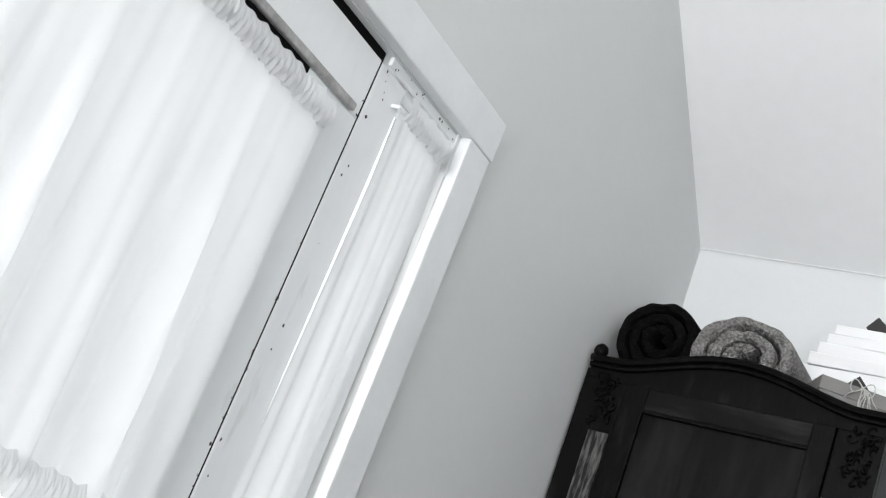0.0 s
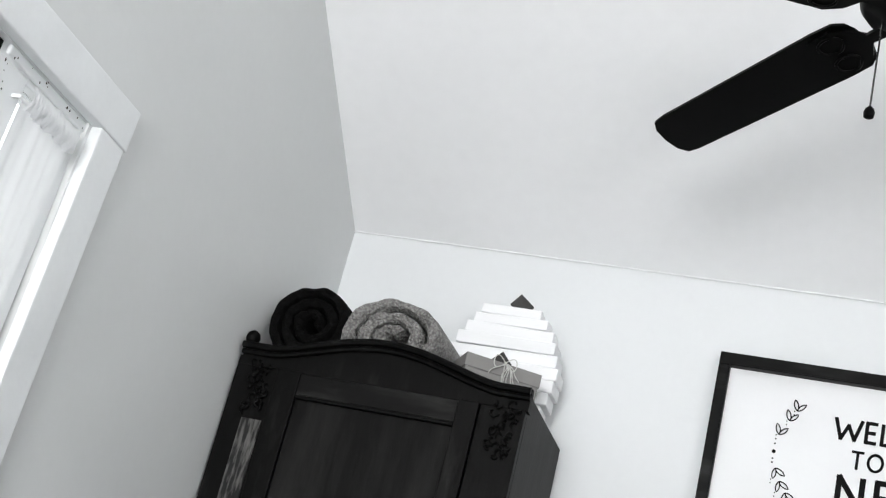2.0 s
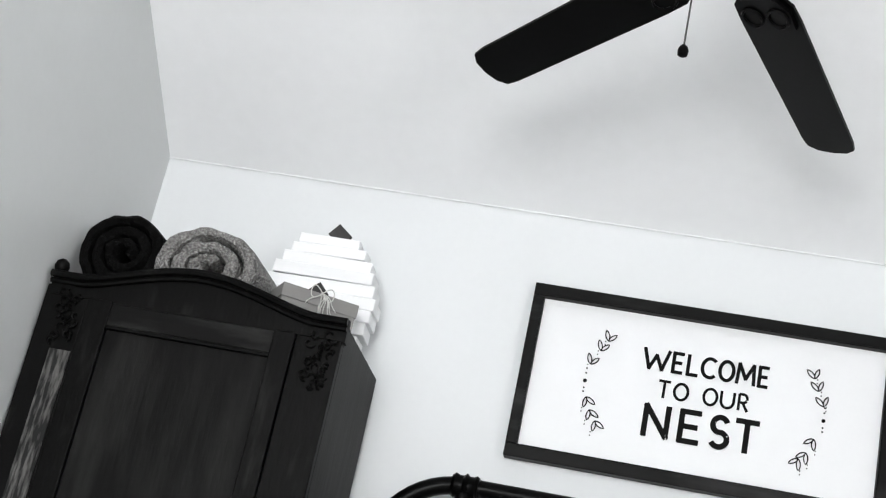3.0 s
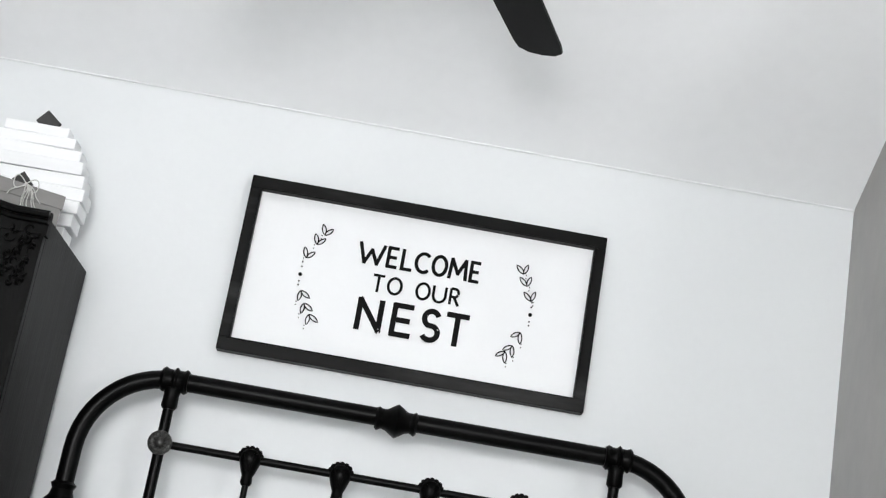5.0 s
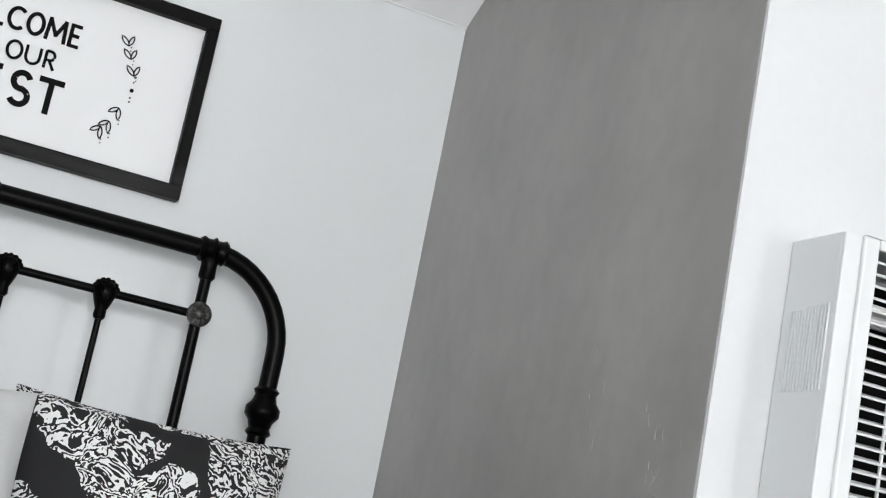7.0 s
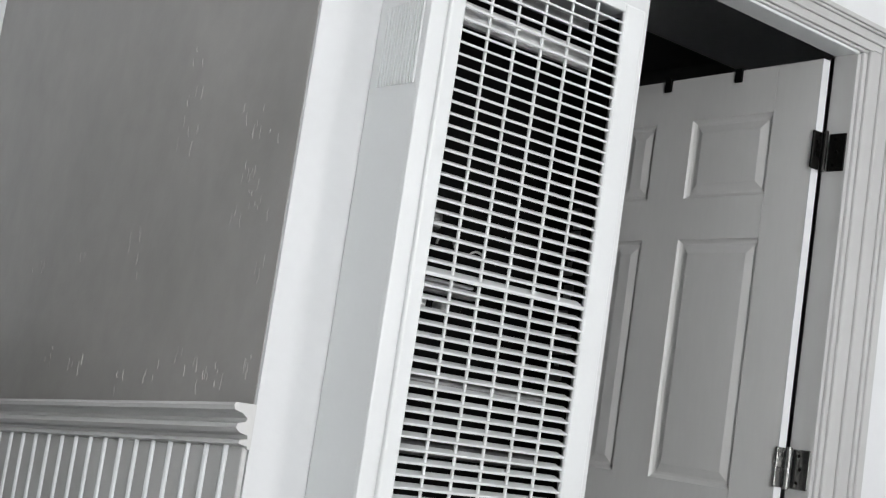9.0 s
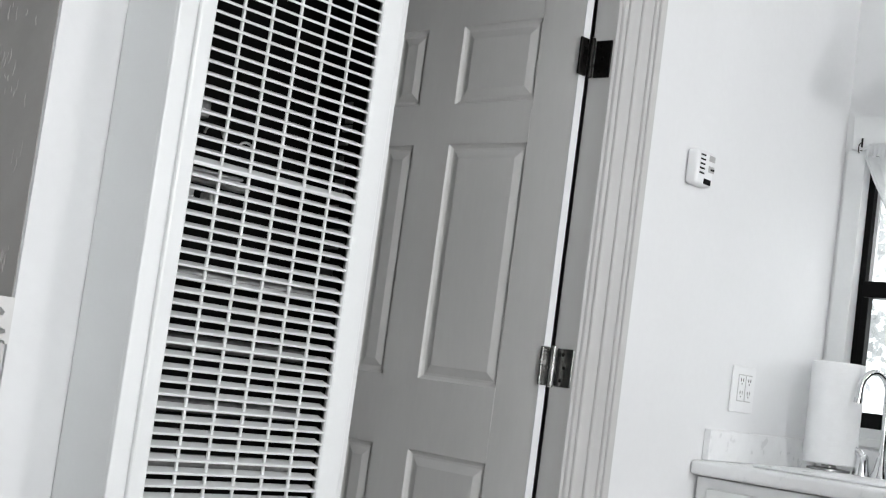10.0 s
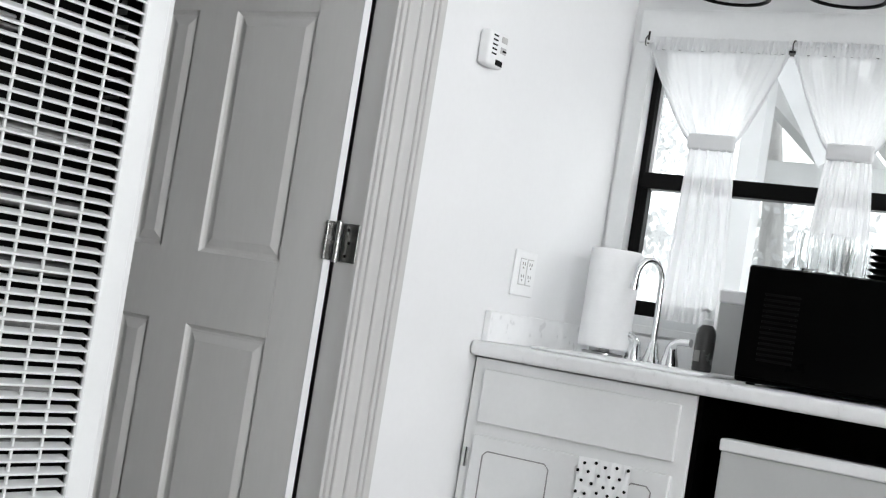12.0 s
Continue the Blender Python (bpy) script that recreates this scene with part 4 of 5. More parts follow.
def pillow(name, label, w, h, d, m, material, seed):
    bm = bmesh.new()
    n, rows = 22, []
    for s in (1, -1):
        g = []
        for j in range(n + 1):
            r = []
            for i in range(n + 1):
                u, v = 2 * i / n - 1, 2 * j / n - 1
                k = ((1 - u * u) * (1 - v * v)) ** 0.42
                pin = 1 - 0.05 * (1 - abs(u) ** 2) * abs(v) ** 3
                pin2 = 1 - 0.05 * (1 - abs(v) ** 2) * abs(u) ** 3
                wob = 0.010 * noise.noise(Vector((u * 2.2, v * 2.2, seed + s)))
                r.append(bm.verts.new(Vector((u * w / 2 * pin2, s * (d / 2 * k + wob * k), v * h / 2 * pin))))
            g.append(r)
        for a, b in zip(g, g[1:]):
            for i in range(n):
                bm.faces.new((a[i], a[i + 1], b[i + 1], b[i]))
    bmesh.ops.remove_doubles(bm, verts=bm.verts, dist=0.0005)
    ob = part(name, bm, material, None, smooth=True)
    ob.matrix_world = m
    return tagged(ob, label, "pillow")


for xp in (-0.15, 0.49):
    pillow("bed_pillow", "white bed pillow lying flat on the mattress", 0.62, 0.42, 0.20, pose(xp, 2.74, 0.775, 90, 0, 0), BED_WHITE, 15)
pillow("patterned_pillow", "black and white damask pillow leaning on the headboard", 0.54, 0.53, 0.15, pose(0.590, 2.835, 1.105, -8, 1, 0), DAMASK, 1)
pillow("patterned_pillow", "black and white damask pillow leaning on the headboard", 0.50, 0.52, 0.15, pose(-0.175, 2.835, 1.10, -8, -2, 0), DAMASK, 7)
lp = pillow("script_pillow", "pale grey linen pillow with grey script lettering", 0.44, 0.46, 0.14, pose(0.135, 2.705, 1.128, -14, -1, 0), LINEN, 4)
for tx in words("Be", 0.075, 0.255, 1.135, 1.278, 0, SCRIPT, lp, 0.0, 0.35):
  for v in tx.data.vertices:
      q = Vector((v.co.x - 0.15, 0, v.co.z - 1.08))
      u, w = q.x / 0.22, q.z / 0.23
      k = max(0.0, (1 - u * u) * (1 - w * w)) ** 0.42
      v.co = Vector((q.x, -0.07 * k - 0.012, q.z))
  tx.matrix_parent_inverse = Matrix()

# ---- bedside lamp and table ----
ns = thing("bedside_table", "small black bedside table beside the bed", "table", at=(1.0, 2.9, 0))
part("top", bx(0.87, 1.10, 2.76, 3.05, 0.60, 0.622, bevel=0.003), BLACK_WOOD, ns)
for x in (0.885, 1.085):
    for y in (2.775, 3.035):
        part("leg", bx(x - 0.012, x + 0.012, y - 0.012, y + 0.012, 0, 0.60), BLACK_WOOD, ns)
tl = thing("table_lamp", "small table lamp with grey satin shade and black stem", "lamp", at=(1.0, 2.9, 0.622))
part("base", lathe(bmesh.new(), [(0.055, 0), (0.055, 0.008), (0.02, 0.02), (0.009, 0.035)], (0.998, 2.9, 0.622), 24), IRON, tl, smooth=True)
part("stem", tube(bmesh.new(), [(0.998, 2.9, 0.65), (0.998, 2.9, 1.04)], 0.008, 12), IRON, tl, smooth=True)
bm = bmesh.new()
rows = []
BELL = [(0.080, 0.990), (0.072, 1.004), (0.064, 1.026), (0.056, 1.055), (0.050, 1.086), (0.047, 1.110), (0.045, 1.128)]
for r, z in BELL + [(r - 0.0015, z) for r, z in BELL[::-1]]:
    rows.append([bm.verts.new((0.998 + r * math.cos(a), 2.9 + r * math.sin(a), z)) for a in [2 * math.pi * k / 40 for k in range(40)]])
for a, b in zip(rows, rows[1:] + rows[:1]):
    for k in range(40):
        bm.faces.new((a[k], a[(k + 1) % 40], b[(k + 1) % 40], b[k]))
part("shade", bm, LAMP_SHADE, tl, "grey satin bell shade", smooth=True)
for band in ([(0.0812, 0.988), (0.0815, 0.9895), (0.0775, 0.9975), (0.0760, 0.9970)], [(0.0478, 1.1175), (0.0482, 1.118), (0.0464, 1.1295), (0.0450, 1.1295)]):
    part("shade_trim", lathe(bmesh.new(), band, (0.998, 2.9, 0), 40), IRON, tl, "black braid round the shade's rim", smooth=True)

# ---- dado: chair rail and beadboard ----
RAIL = [(0, 0.0), (0.034, 0.0), (0.036, -0.004), (0.034, -0.010), (0.020, -0.014), (0.012, -0.020), (0.014, -0.025), (0.026, -0.028), (0.028, -0.034), (0.021, -0.040), (0.008, -0.043), (0.007, -0.048), (0.019, -0.050), (0.020, -0.055), (0.006, -0.058), (0.005, -0.062), (0, -0.062)]


def moulding(bm, a, b, out):
    """The chair rail's profile carried from a to b; out is the way from the wall."""
    ends = []
    for p in (a, b):
        ends.append([bm.verts.new(Vector(p) + Vector(out) * o + Vector((0, 0, h))) for o, h in RAIL])
    n = len(RAIL)
    for k in range(n):
        bm.faces.new((ends[0][k], ends[0][(k + 1) % n], ends[1][(k + 1) % n], ends[1][k]))
    bm.faces.new(ends[0][::-1])
    bm.faces.new(ends[1])
    return bm


setting("chair_rail_alcove", moulding(bmesh.new(), (XR, YB, 0.962), (XR, YG - 0.004, 1.054), (-1, 0, 0)), RAIL_PALE, "grey painted moulded chair rail on the alcove wall", "trim")
setting("chair_rail_north", moulding(bmesh.new(), (XL, YB, 0.960), (XR, YB, 0.960), (0, -1, 0)), TRIM, "white moulded chair rail behind the bed", "trim")
bb = thing("wainscot_alcove", "grey painted beadboard below the chair rail", "wall panelling", kind="structure", at=(XR, 2.5, 0))
pitch = 0.0516
n = int((YB - YG) / pitch)
bead = None
for k in range(n):
    y = YG + 0.0005 + pitch * k
    zt = 1.054 - 0.0756 * (y - YG) - 0.060
    bm = bx(XR - 0.009, XR - 0.0005, y, y + pitch - 0.014, 0.0, zt, bevel=0.0015, seg=1)
    part("board", bm, RAIL_GREY, bb)
    # highlights along the beads put into the colour: white beside grey boards
    part("bead", tube(bmesh.new(), [(XR - 0.006, y + pitch - 0.007, 0.0), (XR - 0.006, y + pitch - 0.007, zt)], 0.0058, 10), TRIM, bb)
setting("wainscot_north", bx(XL + 0.02, XR - 0.012, YB - 0.008, YB - 0.0005, 0, 0.898), TRIM, "white panelling below the chair rail", "wall panelling")

# ---- wall heater ----
ht = thing("wall_heater", "tall white enamelled wall heater with a louvred grille", "heater", at=(1.44, 1.82, 0))
GX0, GX1, GZ0, GZ1, GF = 1.304, 1.622, 0.40, 1.745, 1.762
part("side_panel", bx(1.246, 1.262, GF + 0.006, YG - 0.001, 0.25, 1.760, bevel=0.003), ENAMEL, ht)
part("side_panel", bx(1.64, 1.656, GF + 0.010, YG - 0.001, 0.25, 1.760, bevel=0.003), ENAMEL, ht)
part("top_panel", bx(1.262, 1.64, GF + 0.010, YG - 0.001, 1.752, 1.760), ENAMEL, ht)
part("edge_flange", bx(1.2465, 1.279, GF + 0.0015, GF + 0.012, 0.249, 1.7595, bevel=0.002), ENAMEL, ht)
front = part("front_frame", bx(1.276, GX0, GF - 0.006, GF + 0.004, 0.25, 1.760, bevel=0.004), ENAMEL, ht)
part("frame_rail", bx(GX1, 1.668, GF - 0.006, GF + 0.004, 0.25, 1.760, bevel=0.004), ENAMEL, front)
part("frame_rail", bx(GX0, GX1, GF - 0.006, GF + 0.004, GZ1, 1.760, bevel=0.002), ENAMEL, front)
part("frame_rail", bx(GX0, GX1, GF - 0.006, GF + 0.004, 0.25, GZ0, bevel=0.002), ENAMEL, front)
for a, b in ((1.285, 1.415), (1.445, 1.60)):
    part("top_slot", bx(a, b, GF + 0.002, GF + 0.012, 1.7585, 1.7640, bevel=0.001), STEEL, front)
slat = bx(GX0, GX1, -0.0005, 0.0190, -0.0017, 0.0017, bevel=0.0006, seg=1, m=pose(0, 0, 0, 19, 0, 0))
mesh_slat = part("slat", slat, ENAMEL, ht)
SP = 0.0176
ns_ = int((GZ1 - GZ0) / SP)
mesh_slat.location = Vector((0, GF - 0.003, GZ1 - SP)) - Vector((1.44, 1.82, 0))
mesh_slat.matrix_parent_inverse = Matrix()
for k in range(1, ns_):
    o = new("slat", mesh_slat.data)
    o.parent = ht
    o.location = Vector((0, GF - 0.003, GZ1 - SP * (k + 1))) - Vector((1.44, 1.82, 0))
    if k == 26:
        o.scale = (1, 1.05, 1.6)
for k in range(1, 6):
    x = GX0 + (GX1 - GX0) * k / 6
    part("upright_bar", bx(x - 0.0019, x + 0.0019, GF + 0.0010, GF + 0.0045, GZ0, GZ1), ENAMEL, ht)
# near-black sheets put the shade inside the heater into the colour
inner = part("firebox", bx(1.264, 1.638, YG - 0.014, YG - 0.004, 0.26, 1.742), INNER_DARK, ht, "firebox behind the grille, near-black for the shade inside")
part("liner", bx(1.263, 1.267, GF + 0.02, YG - 0.016, 0.26, 1.742), INNER_DARK, inner)
part("liner", bx(1.632, 1.637, GF + 0.02, YG - 0.016, 0.26, 1.742), INNER_DARK, inner)
part("baffle", bx(1.27, 1.590, GF + 0.024, GF + 0.032, 1.640, 1.674), BRIGHT_STEEL, inner, "dull steel baffle strip")
part("baffle", bx(1.27, 1.575, GF + 0.024, GF + 0.032, 1.702, 1.716), STEEL, inner)
VZ = GF + 0.034
for x, z, r in ((1.357, 1.318, 0.017), (1.418, 1.308, 0.015)):
    bm = tube(bmesh.new(), [(x + r * math.cos(a), VZ - 0.006, z + 0.8 * r * math.sin(a)) for a in [i * math.pi / 12 for i in range(13)]], 0.0018, 6)
    part("gas_pipe", bm, BRIGHT_STEEL, inner, "thin bright bent gas pipe", smooth=True)
part("burner_cover", bx(1.275, 1.352, VZ, VZ + 0.02, 1.340, 1.366, bevel=0.006), STEEL, inner, "dull steel burner cover")
bm = bmesh.new()
for k, (x0, x1, z0, z1) in enumerate(((1.272, 1.395, 1.279, 1.284), (1.272, 1.425, 1.264, 1.269), (1.300, 1.440, 1.250, 1.255), (1.312, 1.340, 1.226, 1.244), (1.368, 1.392, 1.222, 1.238))):
    box(bm, x0, x1, VZ - 0.004, VZ + 0.02, z0, z1, bevel=0.002, seg=1)
part("gas_valve", bm, BRIGHT_STEEL, inner, "bright metal gas valve block")
part("valve_knob", lathe(bmesh.new(), [(0.011, 0), (0.011, 0.010), (0.008, 0.013)], (1.388, VZ - 0.002, 1.232), 16, (0, -1, 0)), INNER_DARK, inner, smooth=True)
rf_ = random.Random(8)
for k in range(7):
    z = 0.60 + 0.086 * k + rf_.uniform(-0.006, 0.006)
    part("heat_exchanger_tube", tube(bmesh.new(), [(1.275, GF + 0.036, z), (1.590, GF + 0.036, z)], 0.011, 12), STEEL, inner, smooth=True)
# grey pieces on the liner stand for reflections inside the heater
for k in range(14):
    z, h = 1.16 + 0.02 * k + rf_.uniform(-0.004, 0.004), rf_.uniform(0.004, 0.012)
    part("foil_flake", bx(1.6295, 1.6318, GF + rf_.uniform(0.024, 0.05), GF + rf_.uniform(0.052, 0.075), z, z + h), STEEL, inner)
for k in range(13):
    y = 1.7765 + 0.0069 * k
    part("louvre_rib", bx(1.2432, 1.2470, y, y + 0.0030, 1.529, 1.655 - 0.0005 * k, bevel=0.0008, seg=1), ENAMEL, ht)

# ---- panelled bathroom door, open, and its casing ----
cs = thing("door_casing", "grey stepped door casing round the bathroom doorway", "trim", kind="structure", at=(2.85, YD, 0))
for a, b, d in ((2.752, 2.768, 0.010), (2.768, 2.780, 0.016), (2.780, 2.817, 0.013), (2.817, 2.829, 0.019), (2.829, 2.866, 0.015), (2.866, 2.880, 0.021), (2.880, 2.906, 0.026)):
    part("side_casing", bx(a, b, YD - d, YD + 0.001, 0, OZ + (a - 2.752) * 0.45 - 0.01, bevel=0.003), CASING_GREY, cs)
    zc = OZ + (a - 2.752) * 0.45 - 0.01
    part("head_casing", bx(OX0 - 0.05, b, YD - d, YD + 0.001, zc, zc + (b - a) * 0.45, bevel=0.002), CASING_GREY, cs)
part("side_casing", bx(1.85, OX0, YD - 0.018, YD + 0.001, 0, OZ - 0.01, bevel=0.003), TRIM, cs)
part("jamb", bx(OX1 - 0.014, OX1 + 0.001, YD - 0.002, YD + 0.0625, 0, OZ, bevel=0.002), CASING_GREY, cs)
part("head_jamb", bx(OX0, OX1, YD - 0.002, YD + 0.0625, OZ - 0.016, OZ - 0.001, bevel=0.002), TRIM, cs)
part("jamb", bx(OX0 - 0.001, OX0 + 0.014, YD - 0.002, YD + 0.0625, 0, OZ - 0.017), TRIM, cs)
HINGE = Vector((2.699, 2.178, 0))
DM = Matrix.Translation(HINGE) @ pose(0, 0, 0, 0, 0, -3.3)
dr = thing("door_2", "grey six-panel door standing open into the dark bathroom", "door", kind="structure")
dr.matrix_world = DM
DWID, DTH = 0.735, 0.026


def dpart(name, bm, material, label="", parent=None, smooth=False):
    bmesh.ops.transform(bm, matrix=DM, verts=bm.verts)
    return part(name, bm, material, parent or dr, label, smooth)


S = ((0.0, 0.130), (0.391, 0.519), (0.728, DWID + 0.0))
Z = ((0.012, 0.19), (0.836, 1.012), (1.604, 1.708), (1.910, 2.024))
dpart("stile", bx(0.004, DTH, S[0][0], S[0][1], 0.012, 2.024, bevel=0.0012, seg=1), DOOR_GREY)
dpart("stile", bx(0.004, DTH, S[1][0], S[1][1], 0.012, 2.024), DOOR_GREY)
dpart("stile", bx(0.004, DTH, S[2][0] - 0.10, S[2][1], 0.012, 2.024), DOOR_GREY)
for a, b in Z:
    for y0, y1 in ((0.130, 0.391), (0.519, 0.628)):
        dpart("rail", bx(0.004, DTH, y0, y1, a, b), DOOR_GREY)
dpart("hinge_edge", bx(0.003, DTH + 0.001, -0.003, 0.0, 0.012, 2.024), TRIM, "white painted door edge")
for (a, b), (c, d) in (((Z[0][1], Z[1][0]), (0, 0)), ((Z[1][1], Z[2][0]), (0, 0)), ((Z[2][1], Z[3][0]), (0, 0))):
    for y0, y1 in ((0.130, 0.391), (0.519, 0.628)):
        bm = bmesh.new()
        steps = ((0.0, 0.004), (0.004, 0.0095), (0.010, 0.0135), (0.016, 0.0135), (0.036, 0.0065))
        rows = [[bm.verts.new((x, yy, zz)) for yy, zz in ((y0 + o, a + o), (y1 - o, a + o), (y1 - o, b - o), (y0 + o, b - o))] for o, x in steps]
        for p, q in zip(rows, rows[1:]):
            for k in range(4):
                bm.faces.new((p[k], p[(k + 1) % 4], q[(k + 1) % 4], q[k]))
        bm.faces.new(rows[-1])
        back = [bm.verts.new((DTH - 0.008, yy, zz)) for yy, zz in ((y0, a), (y1, a), (y1, b), (y0, b))]
        bm.faces.new(back)
        for k in range(4):
            bm.faces.new((rows[0][k], rows[0][(k + 1) % 4], back[(k + 1) % 4], back[k]))
        dpart("panel", bm, DOOR_GREY)
for y in (0.250, 0.490):
    hk = dpart("over_door_hook", bx(-0.003, 0.0035, y - 0.011, y + 0.011, 1.994, 2.028, bevel=0.0008, seg=1), SLOT, "black strap of an over-door hook")
    dpart("strap", bx(0.0036, DTH + 0.004, y - 0.011, y + 0.011, 2.0242, 2.028), SLOT, "", hk)
for zc, m_ in ((1.807, BRONZE), (1.080, NICKEL), (0.30, NICKEL)):
    hg = tagged(part("hinge", tube(bmesh.new(), [(2.722, 2.160, zc - 0.047), (2.722, 2.160, zc + 0.047)], 0.0065, 12), m_, None, smooth=True), "dark metal butt hinge on the open door" if m_ is BRONZE else "tarnished nickel butt hinge on the open door", "hinge", kind="structure")
    part("leaf", bx(2.690, 2.720, 2.168, 2.1745, zc - 0.0445, zc + 0.0445, bevel=0.0025, m=None), m_, hg)
    part("leaf", bx(2.736, 2.7408, 2.115, 2.160, zc - 0.0445, zc + 0.0445, bevel=0.002), m_, hg)
    for dz in (-0.030, 0.0, 0.030):
        part("screw", lathe(bmesh.new(), [(0.0042, 0), (0.0036, 0.0012), (0.001, 0.0016)], (2.7355, 2.137 + 0.006 * (dz != 0), zc + dz), 10, (-1, 0, 0)), SLOT, hg)

# ---- ceiling fan ----
fan = thing("ceiling_fan", "black five-blade ceiling fan hanging from the sloping ceiling", "ceiling fan", at=(0.084, 2.055, 2.50))
FX, FY, FZ = 0.084, 2.055, 2.498
fz_top = EAVE + PITCH * (YB - FY)
part("motor_housing", lathe(bmesh.new(), [(0.02, -0.030), (0.045, -0.027), (0.060, -0.018), (0.068, -0.008), (0.090, -0.002), (0.100, 0.012), (0.100, 0.060), (0.086, 0.090), (0.045, 0.115), (0.02, 0.125)], (FX, FY, FZ + 0.005), 36), FAN_BLACK, fan, smooth=True)
part("downrod", tube(bmesh.new(), [(FX, FY, FZ + 0.12), (FX, FY, fz_top + 0.02)], 0.013, 14), FAN_BLACK, fan, smooth=True)
part("canopy", lathe(bmesh.new(), [(0.02, -0.10), (0.05, -0.085), (0.07, -0.03), (0.075, 0.045)], (FX, FY, fz_top), 28), FAN_BLACK, fan, smooth=True)
for k in range(5):
    a = radians(137.7 - 72 * k)
    m = Matrix.Translation((FX, FY, FZ)) @ pose(0, 0, 0, 0, 0, math.degrees(a)) @ pose(0.118, 0, 0, 0, 7.4, 0) @ Matrix.Translation((-0.118, 0, 0)) @ pose(0, 0, 0, 11, 0, 0)
    bm = bmesh.new()
    out = [(0.118, -0.025), (0.126, -0.044), (0.145, -0.056), (0.19, -0.058), (0.56, -0.052), (0.585, -0.048), (0.598, -0.030), (0.602, 0.0), (0.598, 0.030), (0.585, 0.048), (0.56, 0.052), (0.19, 0.058), (0.145, 0.056), (0.126, 0.044), (0.118, 0.025)]
    prism(bm, out, m, 0.006)
    blade = part("blade", bm, FAN_BLACK, fan)
    bm = bmesh.new()
    prism(bm, [(0.055, -0.012), (0.105, -0.010), (0.125, -0.035), (0.155, -0.050), (0.200, -0.048), (0.215, -0.028), (0.205, 0.0), (0.215, 0.028), (0.200, 0.048), (0.155, 0.050), (0.125, 0.035), (0.105, 0.010), (0.055, 0.012)], m @ Matrix.Translation((0, 0, -0.008)), 0.008)
    for s in (-1, 1):
        tube(bm, [m @ Vector((0.168 + 0.024 * math.cos(t), s * 0.024 + 0.018 * math.sin(t), -0.010)) for t in [i * math.pi / 8 for i in range(17)]], 0.003, 6)
    part("blade_iron", bm, FAN_BLACK, blade, "scrolled black blade bracket")
cx, cy = FX - 0.060, FY
part("pull_chain", tube(bmesh.new(), [(cx, cy, FZ - 0.012), (cx, cy, FZ - 0.176)], 0.0016, 6), NICKEL, fan)
part("chain_pull", lathe(bmesh.new(), [(0.003, -0.012), (0.008, -0.009), (0.009, 0.0), (0.007, 0.006), (0.003, 0.010)], (cx, cy, FZ - 0.184), 14), FAN_BLACK, fan, smooth=True)

# ---- small things on the white wall ----
dv = thing("plug_in_detector", "white plastic plug-in detector with dark vents on the wall", "detector", at=(3.15, YD, 1.63))
part("body", bx(3.108, 3.190, YD - 0.036, YD - 0.001, 1.584, 1.674, bevel=0.010, seg=3), PLASTIC, dv, smooth=True)
for k in range(5):
    part("vent_slot", bx(3.120, 3.142, YD - 0.0375, YD - 0.0352, 1.613 + 0.0115 * k, 1.617 + 0.0115 * k), SLOT, dv)
part("port", bx(3.144, 3.178, YD - 0.0378, YD - 0.0350, 1.589, 1.603, bevel=0.002), SLOT, dv)
part("label_patch", bx(3.161, 3.188, YD - 0.0372, YD - 0.0352, 1.650, 1.665), mat("grey_print", (0.45, 0.45, 0.45), 0.5), dv)
part("label_patch", bx(3.161, 3.188, YD - 0.0372, YD - 0.0352, 1.622, 1.638), bpy.data.materials["grey_print"], dv)
part("label_bar", bx(3.170, 3.188, YD - 0.0380, YD - 0.0360, 1.627, 1.632), SLOT, dv)
ot = thing("wall_outlet", "white double socket plate with four outlets on the wall", "outlet", at=(3.53, YD, 1.1))
part("cover_plate", bx(3.461, 3.586, YD - 0.006, YD - 0.0005, 1.033, 1.158, bevel=0.003), PLASTIC, ot)
for x in (3.508, 3.548):
    part("bezel_gap", bx(x - 0.0172, x + 0.0172, YD - 0.0068, YD - 0.005, 1.0635, 1.1365), bpy.data.materials["grey_print"], ot, "grey line round the insert")
    ins = part("socket_insert", bx(x - 0.015, x + 0.015, YD - 0.0085, YD - 0.005, 1.066, 1.134, bevel=0.001), PLASTIC, ot)
    for z in (1.083, 1.117):
        for dx in (-0.006, 0.006):
            part("pin_slot", bx(x + dx - 0.0011, x + dx + 0.0011, YD - 0.0092, YD - 0.0083, z, z + 0.009), SLOT, ins)
        part("earth_hole", lathe(bmesh.new(), [(0.0022, 0), (0.0022, 0.0009)], (x, YD - 0.0083, z - 0.006), 8, (0, -1, 0)), SLOT, ins)

# ---- kitchen window, its trim and the porch outside ----
win = thing("window_1", "black framed sash window over the kitchen sink", "window", kind="structure", at=(XW, 1.3, 1.4))
for a, b, c, d in ((WY0, WY1, WZ0 + 0.03, WZ0 + 0.075), (WY0, WY1, WZ1 - 0.007, WZ1), (WY1 - 0.019, WY1, WZ0 + 0.075, WZ1 - 0.007), (WY0, WY0 + 0.035, WZ0 + 0.075, WZ1 - 0.007)):
    part("window_frame", bx(XW + 0.035, XW + 0.085, a, b, c, d, bevel=0.002), WIN_BLACK, win)
part("meeting_rail", bx(XW + 0.022, XW + 0.080, WY0 + 0.035, WY1 - 0.019, 1.418, 1.466, bevel=0.003), WIN_BLACK, win)
part("sash_stile", bx(XW + 0.028, XW + 0.060, WY1 - 0.040, WY1 - 0.020, 1.083, 1.418, bevel=0.002), WIN_BLACK, win)
